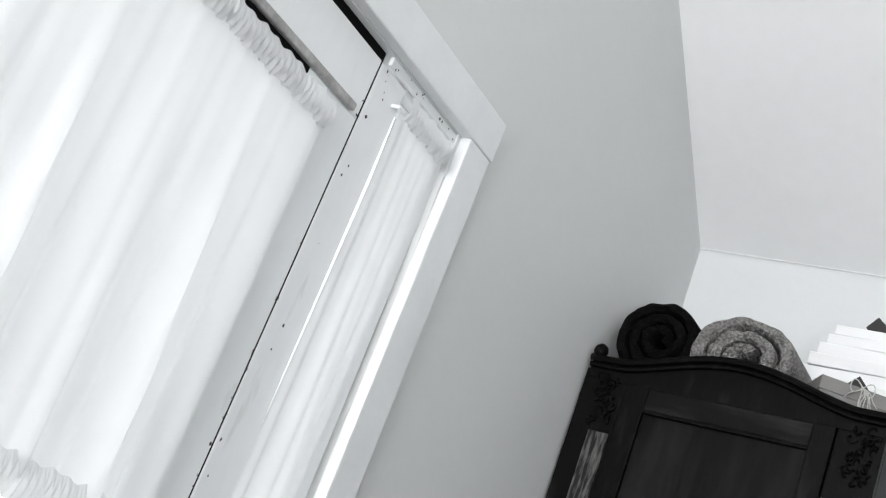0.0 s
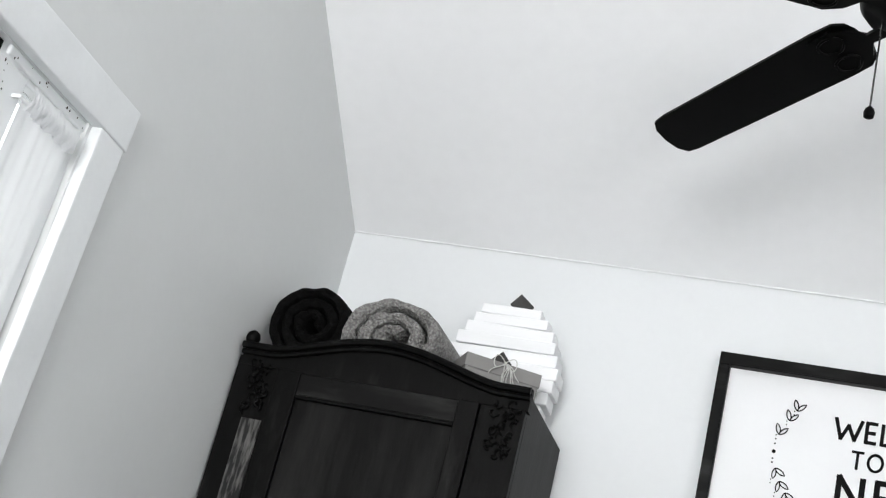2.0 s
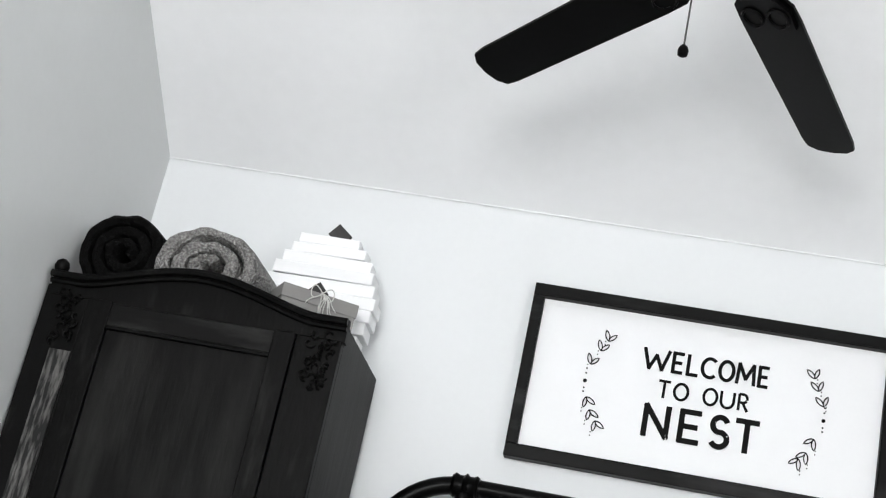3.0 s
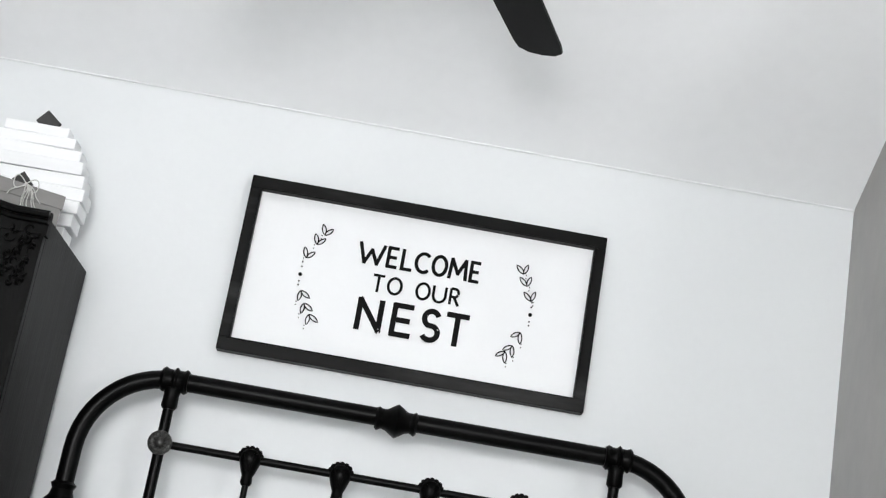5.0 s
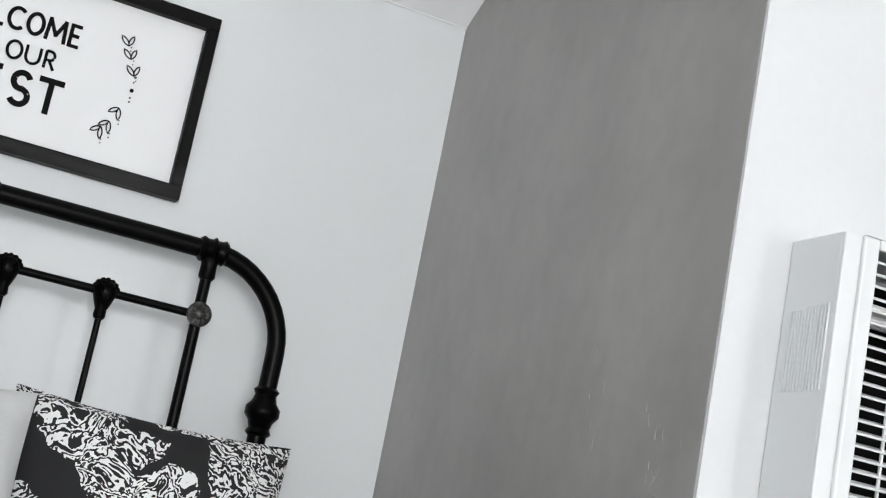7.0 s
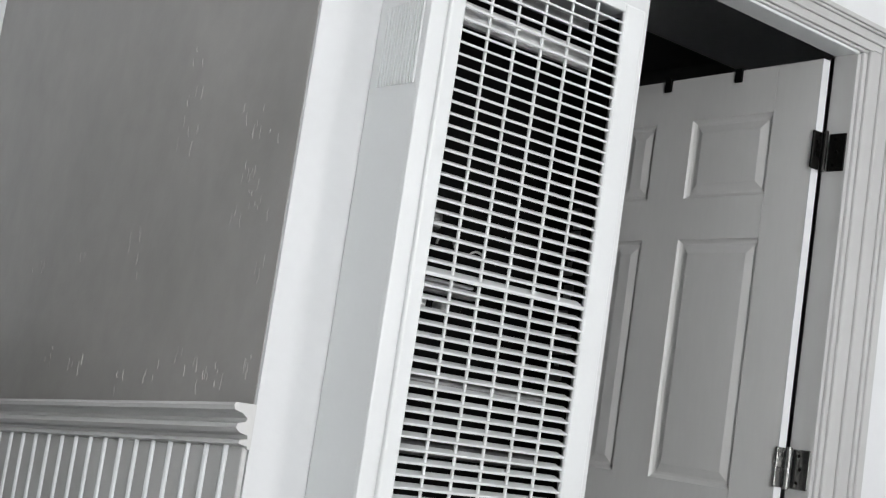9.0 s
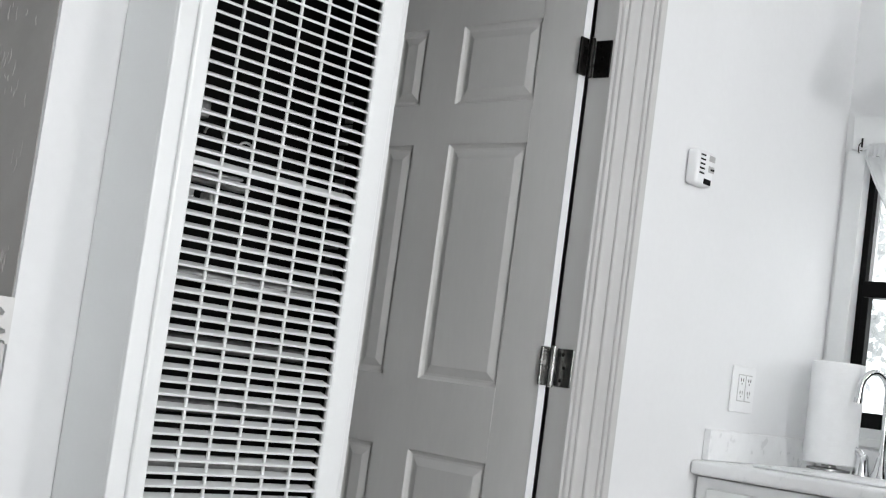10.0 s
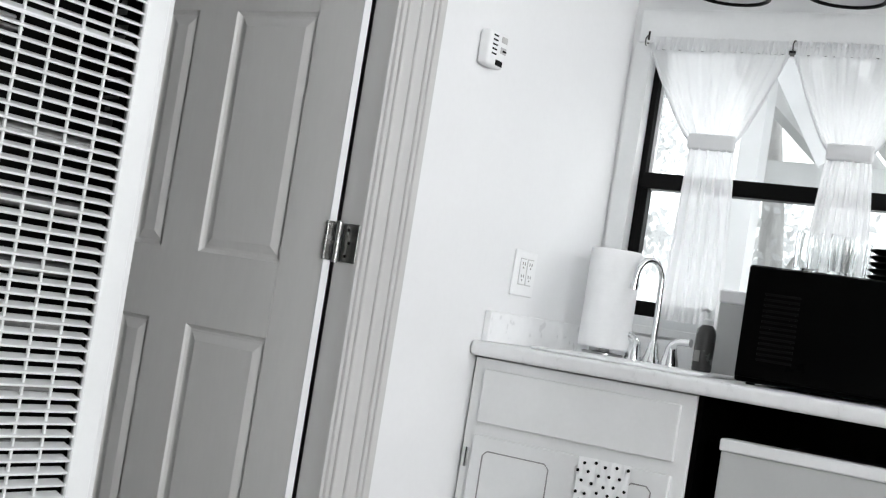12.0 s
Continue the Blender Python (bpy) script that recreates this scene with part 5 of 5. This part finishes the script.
part("sash_track", bx(XW + 0.060, XW + 0.075, WY1 - 0.030, WY1 - 0.0195, 1.466, 1.848), PLASTIC, win, "pale aluminium sash track")
for c, d in ((1.085, 1.418), (1.466, 1.840)):
    g = part("pane", bx(XW + 0.062, XW + 0.066, WY0 + 0.035, WY1 - 0.032, c, d), GLASS, win)
    g.visible_shadow = False
part("window_sill", bx(XW + 0.001, XW + 0.1, WY0, WY1, WZ0 + 0.001, WZ0 + 0.03, bevel=0.002), TRIM, win)
wt = thing("window_casing", "pale grey flat boards round the kitchen window", "trim", kind="structure", at=(XW, 1.3, 1.9))
CASE = mat("pale_grey_casing_paint", (0.72, 0.735, 0.74), 0.45, vary=0.03, scale=8, fine=80, bump=0.08)
part("head_board", bx(XW - 0.018, XW + 0.001, 0.50, YD - 0.028, WZ1 - 0.004, 1.953, bevel=0.002), CASE, wt)
part("side_board", bx(XW - 0.014, XW + 0.001, WY1 - 0.002, YD - 0.014, 0.985, WZ1 - 0.004, bevel=0.002), CASE, wt)
part("side_board", bx(XW - 0.014, XW + 0.001, 0.53, WY0 + 0.002, 0.985, WZ1 - 0.004, bevel=0.002), CASE, wt)
part("bottom_board", bx(XW - 0.014, XW + 0.001, WY0 + 0.002, WY1 - 0.002, 0.985, WZ0 + 0.002, bevel=0.002), CASE, wt)


def tieback(y_top0, y_top1, y_tie0, y_tie1, y_b0, y_b1, seed, label):
    t = thing("tieback_curtain", label, "curtain", group="window curtains", at=(XW - 0.03, (y_top0 + y_top1) / 2, 1.85))
    x, zt, zb, ztie = XW - 0.034, 1.838, 1.035, 1.560

    def upper(s):
        k = s ** 0.8
        return (y_tie0 + (y_top0 - y_tie0) * k, y_tie1 + (y_top1 - y_tie1) * k)

    def lower(s):
        k = (1 - s) ** 0.75
        return (y_tie0 + (y_b0 - y_tie0) * k, y_tie1 + (y_b1 - y_tie1) * k)

    put = lambda u, o, z: Vector((x + o, u, z))
    part("upper_cloth", drape(bmesh.new(), put, ztie, zt - 0.012, 0, 1, 6, 0.006, seed, nz=30, nu=130, pinch=upper), SHEER, t, smooth=True)
    part("lower_cloth", drape(bmesh.new(), put, zb, ztie, 0, 1, 5, 0.011, seed + 2, nz=30, nu=110, pinch=lower), SHEER, t, smooth=True)
    for e0, e1 in ((y_top0, y_tie0), (y_top1, y_tie1)):
        part("hem", tube(bmesh.new(), [(x - 0.004, e1 + (e0 - e1) * (k / 16) ** 0.8, ztie + (zt - 0.012 - ztie) * k / 16) for k in range(17)], 0.0042, 6), CURTAIN, t, "folded hem edge", smooth=True)
    part("tie_band", bx(x - 0.013, x + 0.010, min(y_tie0, y_tie1) - 0.006, max(y_tie0, y_tie1) + 0.006, ztie - 0.024, ztie + 0.024, bevel=0.009, seg=3), TIE, t, "plain cloth tie band", smooth=True)
    bm = drape(bmesh.new(), lambda u, o, z: Vector((x - 0.004 + o, u, z + 0.002 * math.sin(u * 260))), zt - 0.014, zt + 0.026, min(y_top0, y_top1), max(y_top0, y_top1), 24, 0.005, seed + 4, nz=6, nu=320)
    part("gathered_heading", bm, CURTAIN, t, "ruched heading on the rod", smooth=True)


tieback(1.610, 2.028, 1.734, 1.866, 1.692, 1.878, 21, "white sheer curtain tied back beside the window frame")
tieback(1.200, 1.590, 1.338, 1.457, 1.290, 1.500, 33, "white sheer curtain tied back at the middle of the window")
tieback(0.640, 1.185, 0.95, 1.06, 0.90, 1.08, 44, "white sheer curtain tied back by the end of the window")
rd = thing("curtain_rod", "thin white curtain rod on a dark hook bracket", "curtain rod", at=(XW - 0.03, 1.3, 1.85))
part("rod", tube(bmesh.new(), [(XW - 0.034, 0.60, 1.850), (XW - 0.034, 2.052, 1.850)], 0.004, 8), PLASTIC, rd)
for y in (2.052, 1.600):
    bm = tube(bmesh.new(), [(XW - 0.018, y, 1.870), (XW - 0.03, y, 1.868), (XW - 0.040, y, 1.856), (XW - 0.038, y, 1.840), (XW - 0.030, y, 1.838)], 0.0018, 6)
    part("hook", bm, BRONZE, rd)
part("mount_plate", bx(XW - 0.021, XW - 0.0185, 2.049, 2.055, 1.846, 1.885, bevel=0.001), BRONZE, rd)
# porch and garden outside
setting("ground", bx(XW + 0.2, 60, -40, 40, -0.35, -0.3), mat("pale_gravel", (0.45, 0.45, 0.44), 0.9, vary=0.2, scale=3, fine=60), "pale gravel ground outside", "ground")
pg = thing("porch", "white painted porch posts and rafters outside the window", "porch", at=(5.2, 1.2, -0.3))
for y in (3.9, 2.29, 0.9):
    part("post", bx(5.6, 5.7, y - 0.045, y + 0.045, -0.3, 2.24), OUT_WHITE, pg)
part("beam", bx(5.575, 5.72, -1.0, 7.0, 2.24, 2.38), OUT_WHITE, pg)
for k in range(9):
    y = 0.9 + 0.19 * k
    part("rafter", bx(5.7, 7.6, y - 0.03, y + 0.03, -0.06, 0.06, m=pose(5.7, 0, 2.20, 0, 8, 0) @ Matrix.Translation((-5.7, 0, 0))), OUT_GREY, pg)
for y0, z0, tilt in ((2.105, 1.985, -32), (1.80, 1.985, 32)):
    part("brace", bx(5.645, 5.69, -0.045, 0.045, -0.24, 0.24, m=pose(0, y0, z0, tilt, 0, 0)), OUT_WHITE, pg)
part("rail", bx(5.585, 5.64, -1.0, 2.335, 0.70, 0.78), OUT_WHITE, pg)
part("window_board", bx(5.9, 5.95, 1.2, 2.33, 1.70, 1.806), OUT_GREY, pg)
sh = bmesh.new()
rs = random.Random(12)
for k in range(1100):
    cy, cz, ry, rz = rs.choice(((2.78, 1.62, 0.16, 0.20), (2.70, 1.30, 0.22, 0.25), (3.50, 2.10, 0.10, 0.22), (3.45, 1.55, 0.10, 0.15), (2.35, 1.45, 0.25, 0.25), (2.9, 0.8, 0.5, 0.4)))
    c = Vector((7.4 + rs.gauss(0, 0.25), cy + rs.gauss(0, ry * 0.6), cz + rs.gauss(0, rz * 0.6)))
    a, s = rs.uniform(0, 6.3), rs.uniform(0.016, 0.040)
    u, v = Vector((0.3 * math.cos(a), math.cos(a), math.sin(a))) * s, Vector((0.2, -math.sin(a), math.cos(a))) * s * 0.5
    sh.faces.new([sh.verts.new(c + p) for p in (-u, v, u, -v)])
tr = thing("tree", "pale-barked young tree beyond the porch", "tree", at=(7.2, 2.62, -0.3))
BARK = mat("pale_grey_bark", (0.74, 0.74, 0.73), 0.85, vary=0.25, scale=14, fine=90, bump=0.4, stretch=(1, 1, 0.3))
part("trunk", tube(bmesh.new(), [(7.2, 2.60, -0.3), (7.2, 2.62, 0.6), (7.21, 2.66, 1.2), (7.2, 2.70, 1.7), (7.22, 2.78, 2.3)], [0.10, 0.08, 0.07, 0.06, 0.03], 12), BARK, tr, smooth=True)
for pts in (((7.2, 2.66, 1.25), (7.18, 2.52, 1.5), (7.2, 2.42, 1.8), (7.2, 2.38, 2.2)),):
    part("limb", tube(bmesh.new(), pts, [0.04, 0.032, 0.025, 0.012], 10), BARK, tr, smooth=True)
tagged(part("shrub_leaves", sh, LEAF, None), "pale leafy shrubs beyond the porch", "shrubs", kind="stuff")
setting("backdrop", bx(11.0, 11.05, -14, 18, -1, 9), glow("hazy_bright_sky", (0.95, 0.98, 1.0), SKYC), "blown-out bright sky behind the garden", "backdrop")

# ---- sink unit, worktop and appliances ----
CF = 3.335
su = thing("sink_cabinet", "white painted sink cabinet with a panelled door", "cabinet", at=(3.65, 1.8, 0))
CY0, CY1 = 1.492, 2.106
part("body", bx(CF, XW - 0.002, CY0, CY1, 0.10, 0.858, bevel=0.002), CABINET, su)
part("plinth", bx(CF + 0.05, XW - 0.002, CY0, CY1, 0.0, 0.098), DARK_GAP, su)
part("false_drawer_front", bx(CF - 0.014, CF - 0.0005, 1.526, 2.068, 0.693, 0.831, bevel=0.003), CABINET, su)
cd = part("door", bx(CF - 0.014, CF - 0.0005, 1.526, 2.072, 0.14, 0.661, bevel=0.003), CABINET, su)
for y0, y1 in ((1.845, 2.036), (1.568, 1.632)):
    bm = bmesh.new()
    tube(bm, [(CF - 0.0145, y0, 0.20), (CF - 0.0145, y0, 0.612), (CF - 0.0145, y0 + 0.012, 0.624), (CF - 0.0145, y1 - 0.012, 0.624), (CF - 0.0145, y1, 0.612), (CF - 0.0145, y1, 0.20)], 0.0018, 6)
    part("scored_panel_line", bm, mat("grey_groove", (0.25, 0.25, 0.25), 0.6) if "grey_groove" not in bpy.data.materials else bpy.data.materials["grey_groove"], cd)
part("cabinet_hinge", tube(bmesh.new(), [(CF - 0.012, 2.086, 0.575), (CF - 0.012, 2.086, 0.625)], 0.005, 8), CHROME, su, "small chrome cabinet hinge")
tw = thing("tea_towel", "white tea towel with black dots hung over the cabinet door", "towel", at=(CF, 1.69, 0.66))
bm = drape(bmesh.new(), lambda u, o, z: Vector((CF - 0.021 + o * 0.5, u, z)), 0.30, 0.664, 1.622, 1.762, 2, 0.004, 5, nz=14, nu=40)
part("cloth", bm, PAPER, tw, smooth=True)
rt = random.Random(3)
bm = bmesh.new()
for j in range(12):
    for i in range(5):
        lathe(bm, [(0.0042, 0), (0.0042, 0.0012)], (CF - 0.027, 1.632 + 0.029 * i + (0.0145 if j % 2 else 0) - 0.004 + rt.uniform(-0.003, 0.003), 0.652 - 0.024 * j + rt.uniform(-0.004, 0.004)), 10, (-1, 0, 0))
part("printed_dots", bm, INK, tw, "printed black dots")
wk = thing("worktop", "white laminate worktop with rounded front edge and upstands", "worktop", at=(3.65, 1.3, 0.88))
part("slab", bx(3.300, XW - 0.001, 0.2, YD - 0.001, 0.862, 0.900, bevel=0.010, seg=4), COUNTER, wk, smooth=True)
part("side_upstand", bx(3.352, XW - 0.020, YD - 0.022, YD - 0.001, 0.9005, 0.982, bevel=0.003), COUNTER, wk)
part("back_upstand", bx(XW - 0.020, XW - 0.001, 0.2, YD - 0.0225, 0.9005, 0.978, bevel=0.003), COUNTER, wk)
sk = thing("sink", "white inset sink with a raised rim", "sink", at=(3.62, 1.8, 0.9))
part("rim", bx(3.40, 3.86, 1.56, 1.99, 0.9005, 0.909, bevel=0.004), COUNTER, sk, smooth=True)
part("bowl", bx(3.44, 3.72, 1.60, 1.95, 0.9092, 0.9096), PLASTIC, sk)
fc = thing("faucet", "chrome gooseneck tap with two lever handles", "tap", at=(3.78, 1.80, 0.909))
FA = Vector((3.775, 1.809, 0.909))
part("base", lathe(bmesh.new(), [(0.027, 0), (0.026, 0.008), (0.020, 0.020), (0.0155, 0.040), (0.013, 0.055)], FA, 24), CHROME, fc, smooth=True)
pts = [FA + Vector((0, 0, 0.05)), FA + Vector((0, 0, 0.12)), FA + Vector((0, 0.002, 0.19))]
pts += [FA + Vector((-0.034 + 0.034 * math.cos(a), 0.002 + 0.024 - 0.024 * math.cos(a), 0.225 + 0.055 * math.sin(a))) for a in [k * math.pi / 14 for k in range(0, 14)]]
pts += [FA + Vector((-0.070, 0.050, 0.215)), FA + Vector((-0.071, 0.051, 0.202))]
part("spout", tube(bmesh.new(), pts, 0.0088, 16), CHROME, fc, smooth=True)
part("aerator", tube(bmesh.new(), [FA + Vector((-0.071, 0.051, 0.206)), FA + Vector((-0.072, 0.052, 0.192))], 0.0118, 16), CHROME, fc, smooth=True)
for s in (1, -1):
    b = FA + Vector((0.0, 0.054 * s, 0))
    h = part("handle_base", lathe(bmesh.new(), [(0.025, 0), (0.024, 0.012), (0.0185, 0.032), (0.016, 0.050), (0.010, 0.058)], b, 20), CHROME, fc, smooth=True)
    part("lever", tube(bmesh.new(), [b + Vector((0, 0, 0.046)), b + Vector((-0.006, 0.008 * s, 0.060)), b + Vector((-0.010, 0.026 * s, 0.069)), b + Vector((-0.014, 0.060 * s, 0.070))], [0.015, 0.0125, 0.0105, 0.0120], 12), CHROME, h, smooth=True)
pt_ = thing("paper_towel", "roll of white paper towel on a low stand", "paper towel", at=(3.78, 1.955, 0.9))
bm = bmesh.new()
prof = [(0.020, 0.018), (0.068, 0.018), (0.072, 0.022), (0.072, 0.292), (0.068, 0.296), (0.020, 0.296)]
lathe(bm, prof, (3.760, 1.951, 0.9095), 40)
part("roll", bm, PAPER, pt_, smooth=True)
part("stand", lathe(bmesh.new(), [(0.058, 0), (0.058, 0.006), (0.02, 0.009), (0.02, 0.018)], (3.760, 1.951, 0.9095), 28), STEEL, pt_, smooth=True)
sb = thing("soap_bottle", "dark grey pump soap bottle beside the sink", "soap bottle", at=(3.72, 1.640, 0.9))
part("bottle", lathe(bmesh.new(), [(0.024, 0), (0.027, 0.005), (0.027, 0.098), (0.0245, 0.112), (0.016, 0.122), (0.012, 0.126)], (3.72, 1.640, 0.9095), 28), SOAP, sb, smooth=True)
part("collar", lathe(bmesh.new(), [(0.0135, 0.124), (0.0135, 0.138), (0.007, 0.142)], (3.72, 1.640, 0.9095), 20), PLASTIC, sb, smooth=True)
part("pump", tube(bmesh.new(), [(3.72, 1.640, 1.05), (3.72, 1.640, 1.070), (3.705, 1.647, 1.076), (3.690, 1.654, 1.070)], 0.0055, 10), PLASTIC, sb, "white pump spout", smooth=True)
part("label_bar", bx(3.6915, 3.6940, 1.640, 1.656, 0.935, 0.965), GIFT_GREY, sb)
# microwave, angled a little, with glasses on top
mw = thing("microwave", "black microwave oven standing on the worktop", "microwave", at=(3.7, 1.2, 0.9))
MM = pose(3.700, 1.246, 0.902, 0, 0, 0)


def mpart(name, bm, material, label="", parent=None, smooth=False):
    bmesh.ops.transform(bm, matrix=MM, verts=bm.verts)
    return part(name, bm, material, parent or mw, label, smooth)


mpart("shell", bx(-0.17, 0.19, -0.29, 0.235, 0.004, 0.296, bevel=0.006), MW_BLACK)
mpart("front_door", bx(-0.192, -0.171, -0.285, 0.228, 0.016, 0.292, bevel=0.004), DARK_GAP)
for k in range(13):
    mpart("vent_rib", bx(-0.1938, -0.1915, 0.088, 0.178, 0.060 + 0.0135 * k, 0.0665 + 0.0135 * k, bevel=0.001, seg=1), VENT_GREY)
for x in (-0.14, 0.16):
    for y in (-0.25, 0.20):
        mpart("foot", lathe(bmesh.new(), [(0.012, -0.001), (0.012, 0.012)], (x, y, 0), 10), SLOT)
ti = thing("storage_tin", "pale grey tin with a white lid behind the soap bottle", "tin", at=(3.91, 1.63, 0.9))
part("body", bx(3.865, 3.955, 1.590, 1.672, 0.9005, 1.106, bevel=0.006), APPL, ti)
part("lid", bx(3.862, 3.958, 1.587, 1.675, 1.104, 1.142, bevel=0.006), PLASTIC, ti, "white lid")
gl = None
for k, (x, y) in enumerate(((3.640, 1.375), (3.640, 1.288), (3.725, 1.365), (3.725, 1.280), (3.800, 1.330), (3.790, 1.235))):
    bm = lathe(bmesh.new(), [(0.030, 0), (0.032, 0.004), (0.036, 0.085), (0.034, 0.105), (0.030, 0.105), (0.033, 0.084), (0.029, 0.012), (0.002, 0.012)], (x, y, 1.1985), 24)
    g = part("tumbler", bm, TUMBLER, None, smooth=True)
    tagged(g, "clear drinking glass standing on the microwave", "glass", group="glasses on the microwave")
pl = thing("plate_stack", "stack of dark plates on the microwave", "plates", at=(3.66, 1.15, 1.2))
for k in range(5):
    part("plate", lathe(bmesh.new(), [(0.05, 0), (0.075, 0.012), (0.073, 0.015), (0.048, 0.004)], (3.66, 1.150, 1.1985 + 0.016 * k), 28), DARK_GAP, pl, smooth=True)
rf = thing("under_counter_fridge", "pale grey small fridge in a shaded recess under the worktop", "fridge", at=(3.65, 1.0, 0))
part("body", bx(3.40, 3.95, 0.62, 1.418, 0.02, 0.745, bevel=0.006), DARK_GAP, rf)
part("door", bx(3.345, 3.395, 0.62, 1.420, 0.03, 0.743, bevel=0.006), APPL, rf)
part("top_trim", bx(3.338, 3.40, 0.62, 1.423, 0.742, 0.771, bevel=0.004), PLASTIC, rf)
for y in (0.7, 1.35):
    part("foot", bx(3.45, 3.50, y - 0.02, y + 0.02, 0.0, 0.02), SLOT, rf)
# black sheets put the shade of the recess under the worktop into colour
setting("recess_lining", bx(3.93, XW - 0.003, 0.2, 1.49, 0.0, 0.861), DARK_GAP, "black sheet for the shade at the back of the worktop recess", "trim")
setting("recess_side", bx(3.345, 3.93, 1.478, 1.4915, 0.0, 0.861), DARK_GAP, "black sheet for the shade at the side of the worktop recess", "trim")
tagged(part("end_panel", bx(3.34, XW - 0.002, 0.2, 0.6, 0.0, 0.861), CABINET, None), "white painted end panel under the worktop", "panel")

# ---- light bar over the window ----
lb = thing("wall_light_bar", "black scrolled wall light with bell-shaped frosted shades", "wall light", at=(XW, 1.5, 2.2))
BULB = glow("frosted_bulb", (1, 1, 1), 0.6)
part("back_plate", bx(XW - 0.022, XW - 0.0005, 1.30, 1.62, 2.10, 2.20, bevel=0.008), IRON, lb)
for y in (1.726, 1.408, 1.09):
    c = Vector((3.75, y, 1.941))
    bm = bmesh.new()
    rows = []
    for r, h in ((0.103, 0.0), (0.094, 0.018), (0.083, 0.045), (0.066, 0.072), (0.040, 0.092), (0.036, 0.092), (0.062, 0.070), (0.079, 0.044), (0.090, 0.018), (0.098, 0.0)):
        rows.append([bm.verts.new(c + Vector((r * math.cos(a), r * math.sin(a), h))) for a in [2 * math.pi * k / 36 for k in range(36)]])
    for a, b in zip(rows, rows[1:] + rows[:1]):
        for k in range(36):
            bm.faces.new((a[k], a[(k + 1) % 36], b[(k + 1) % 36], b[k]))
    shd = part("shade", bm, SHADE_GLASS, lb, "frosted bell shade with black rim", smooth=True)
    part("rim", tube(bmesh.new(), [c + Vector((0.103 * math.cos(a), 0.103 * math.sin(a), 0.0)) for a in [2 * math.pi * k / 36 for k in range(37)]], 0.0065, 8), IRON, shd, smooth=True)
    part("cap", lathe(bmesh.new(), [(0.043, 0.086), (0.042, 0.098), (0.034, 0.116), (0.030, 0.128), (0.012, 0.134)], c, 24), IRON, shd, smooth=True)
    part("bulb", lathe(bmesh.new(), [(0.012, 0.09), (0.016, 0.06), (0.029, 0.035), (0.028, 0.020), (0.014, 0.008), (0.002, 0.006)], c, 20), BULB, shd, smooth=True)
    part("arm", tube(bmesh.new(), [c + Vector((0, 0, 0.13)), c + Vector((0.0, 0, 0.19)), c + Vector((0.06, -0.01, 0.235)), c + Vector((0.15, -0.03, 0.22)), c + Vector((0.225, -0.05, 0.20))], 0.007, 10), IRON, lb, smooth=True)
for y in (1.566, 1.25):
    b = Vector((3.80, y, 1.985))
    part("scroll", tube(bmesh.new(), [b + Vector((0.01, 0.0, 0.16)), b + Vector((0, 0, 0.06)), b + Vector((0, 0.005, 0.02))] + [b + Vector((0, 0.030 - 0.028 * math.cos(a) * (1 - a / 9), -0.002 - 0.026 * math.sin(a) * (1 - a / 9))) for a in [k * 0.42 for k in range(13)]], [0.006] * 3 + [0.0058 - 0.0002 * k for k in range(13)], 8), IRON, lb, "black scrolled iron branch", smooth=True)
    part("finial_ball", lathe(bmesh.new(), [(0.004, -0.05), (0.02, -0.042), (0.030, -0.02), (0.030, 0.005), (0.018, 0.03), (0.006, 0.04)], b + Vector((0.0, -0.065, 0.02)), 18), IRON, lb, smooth=True)
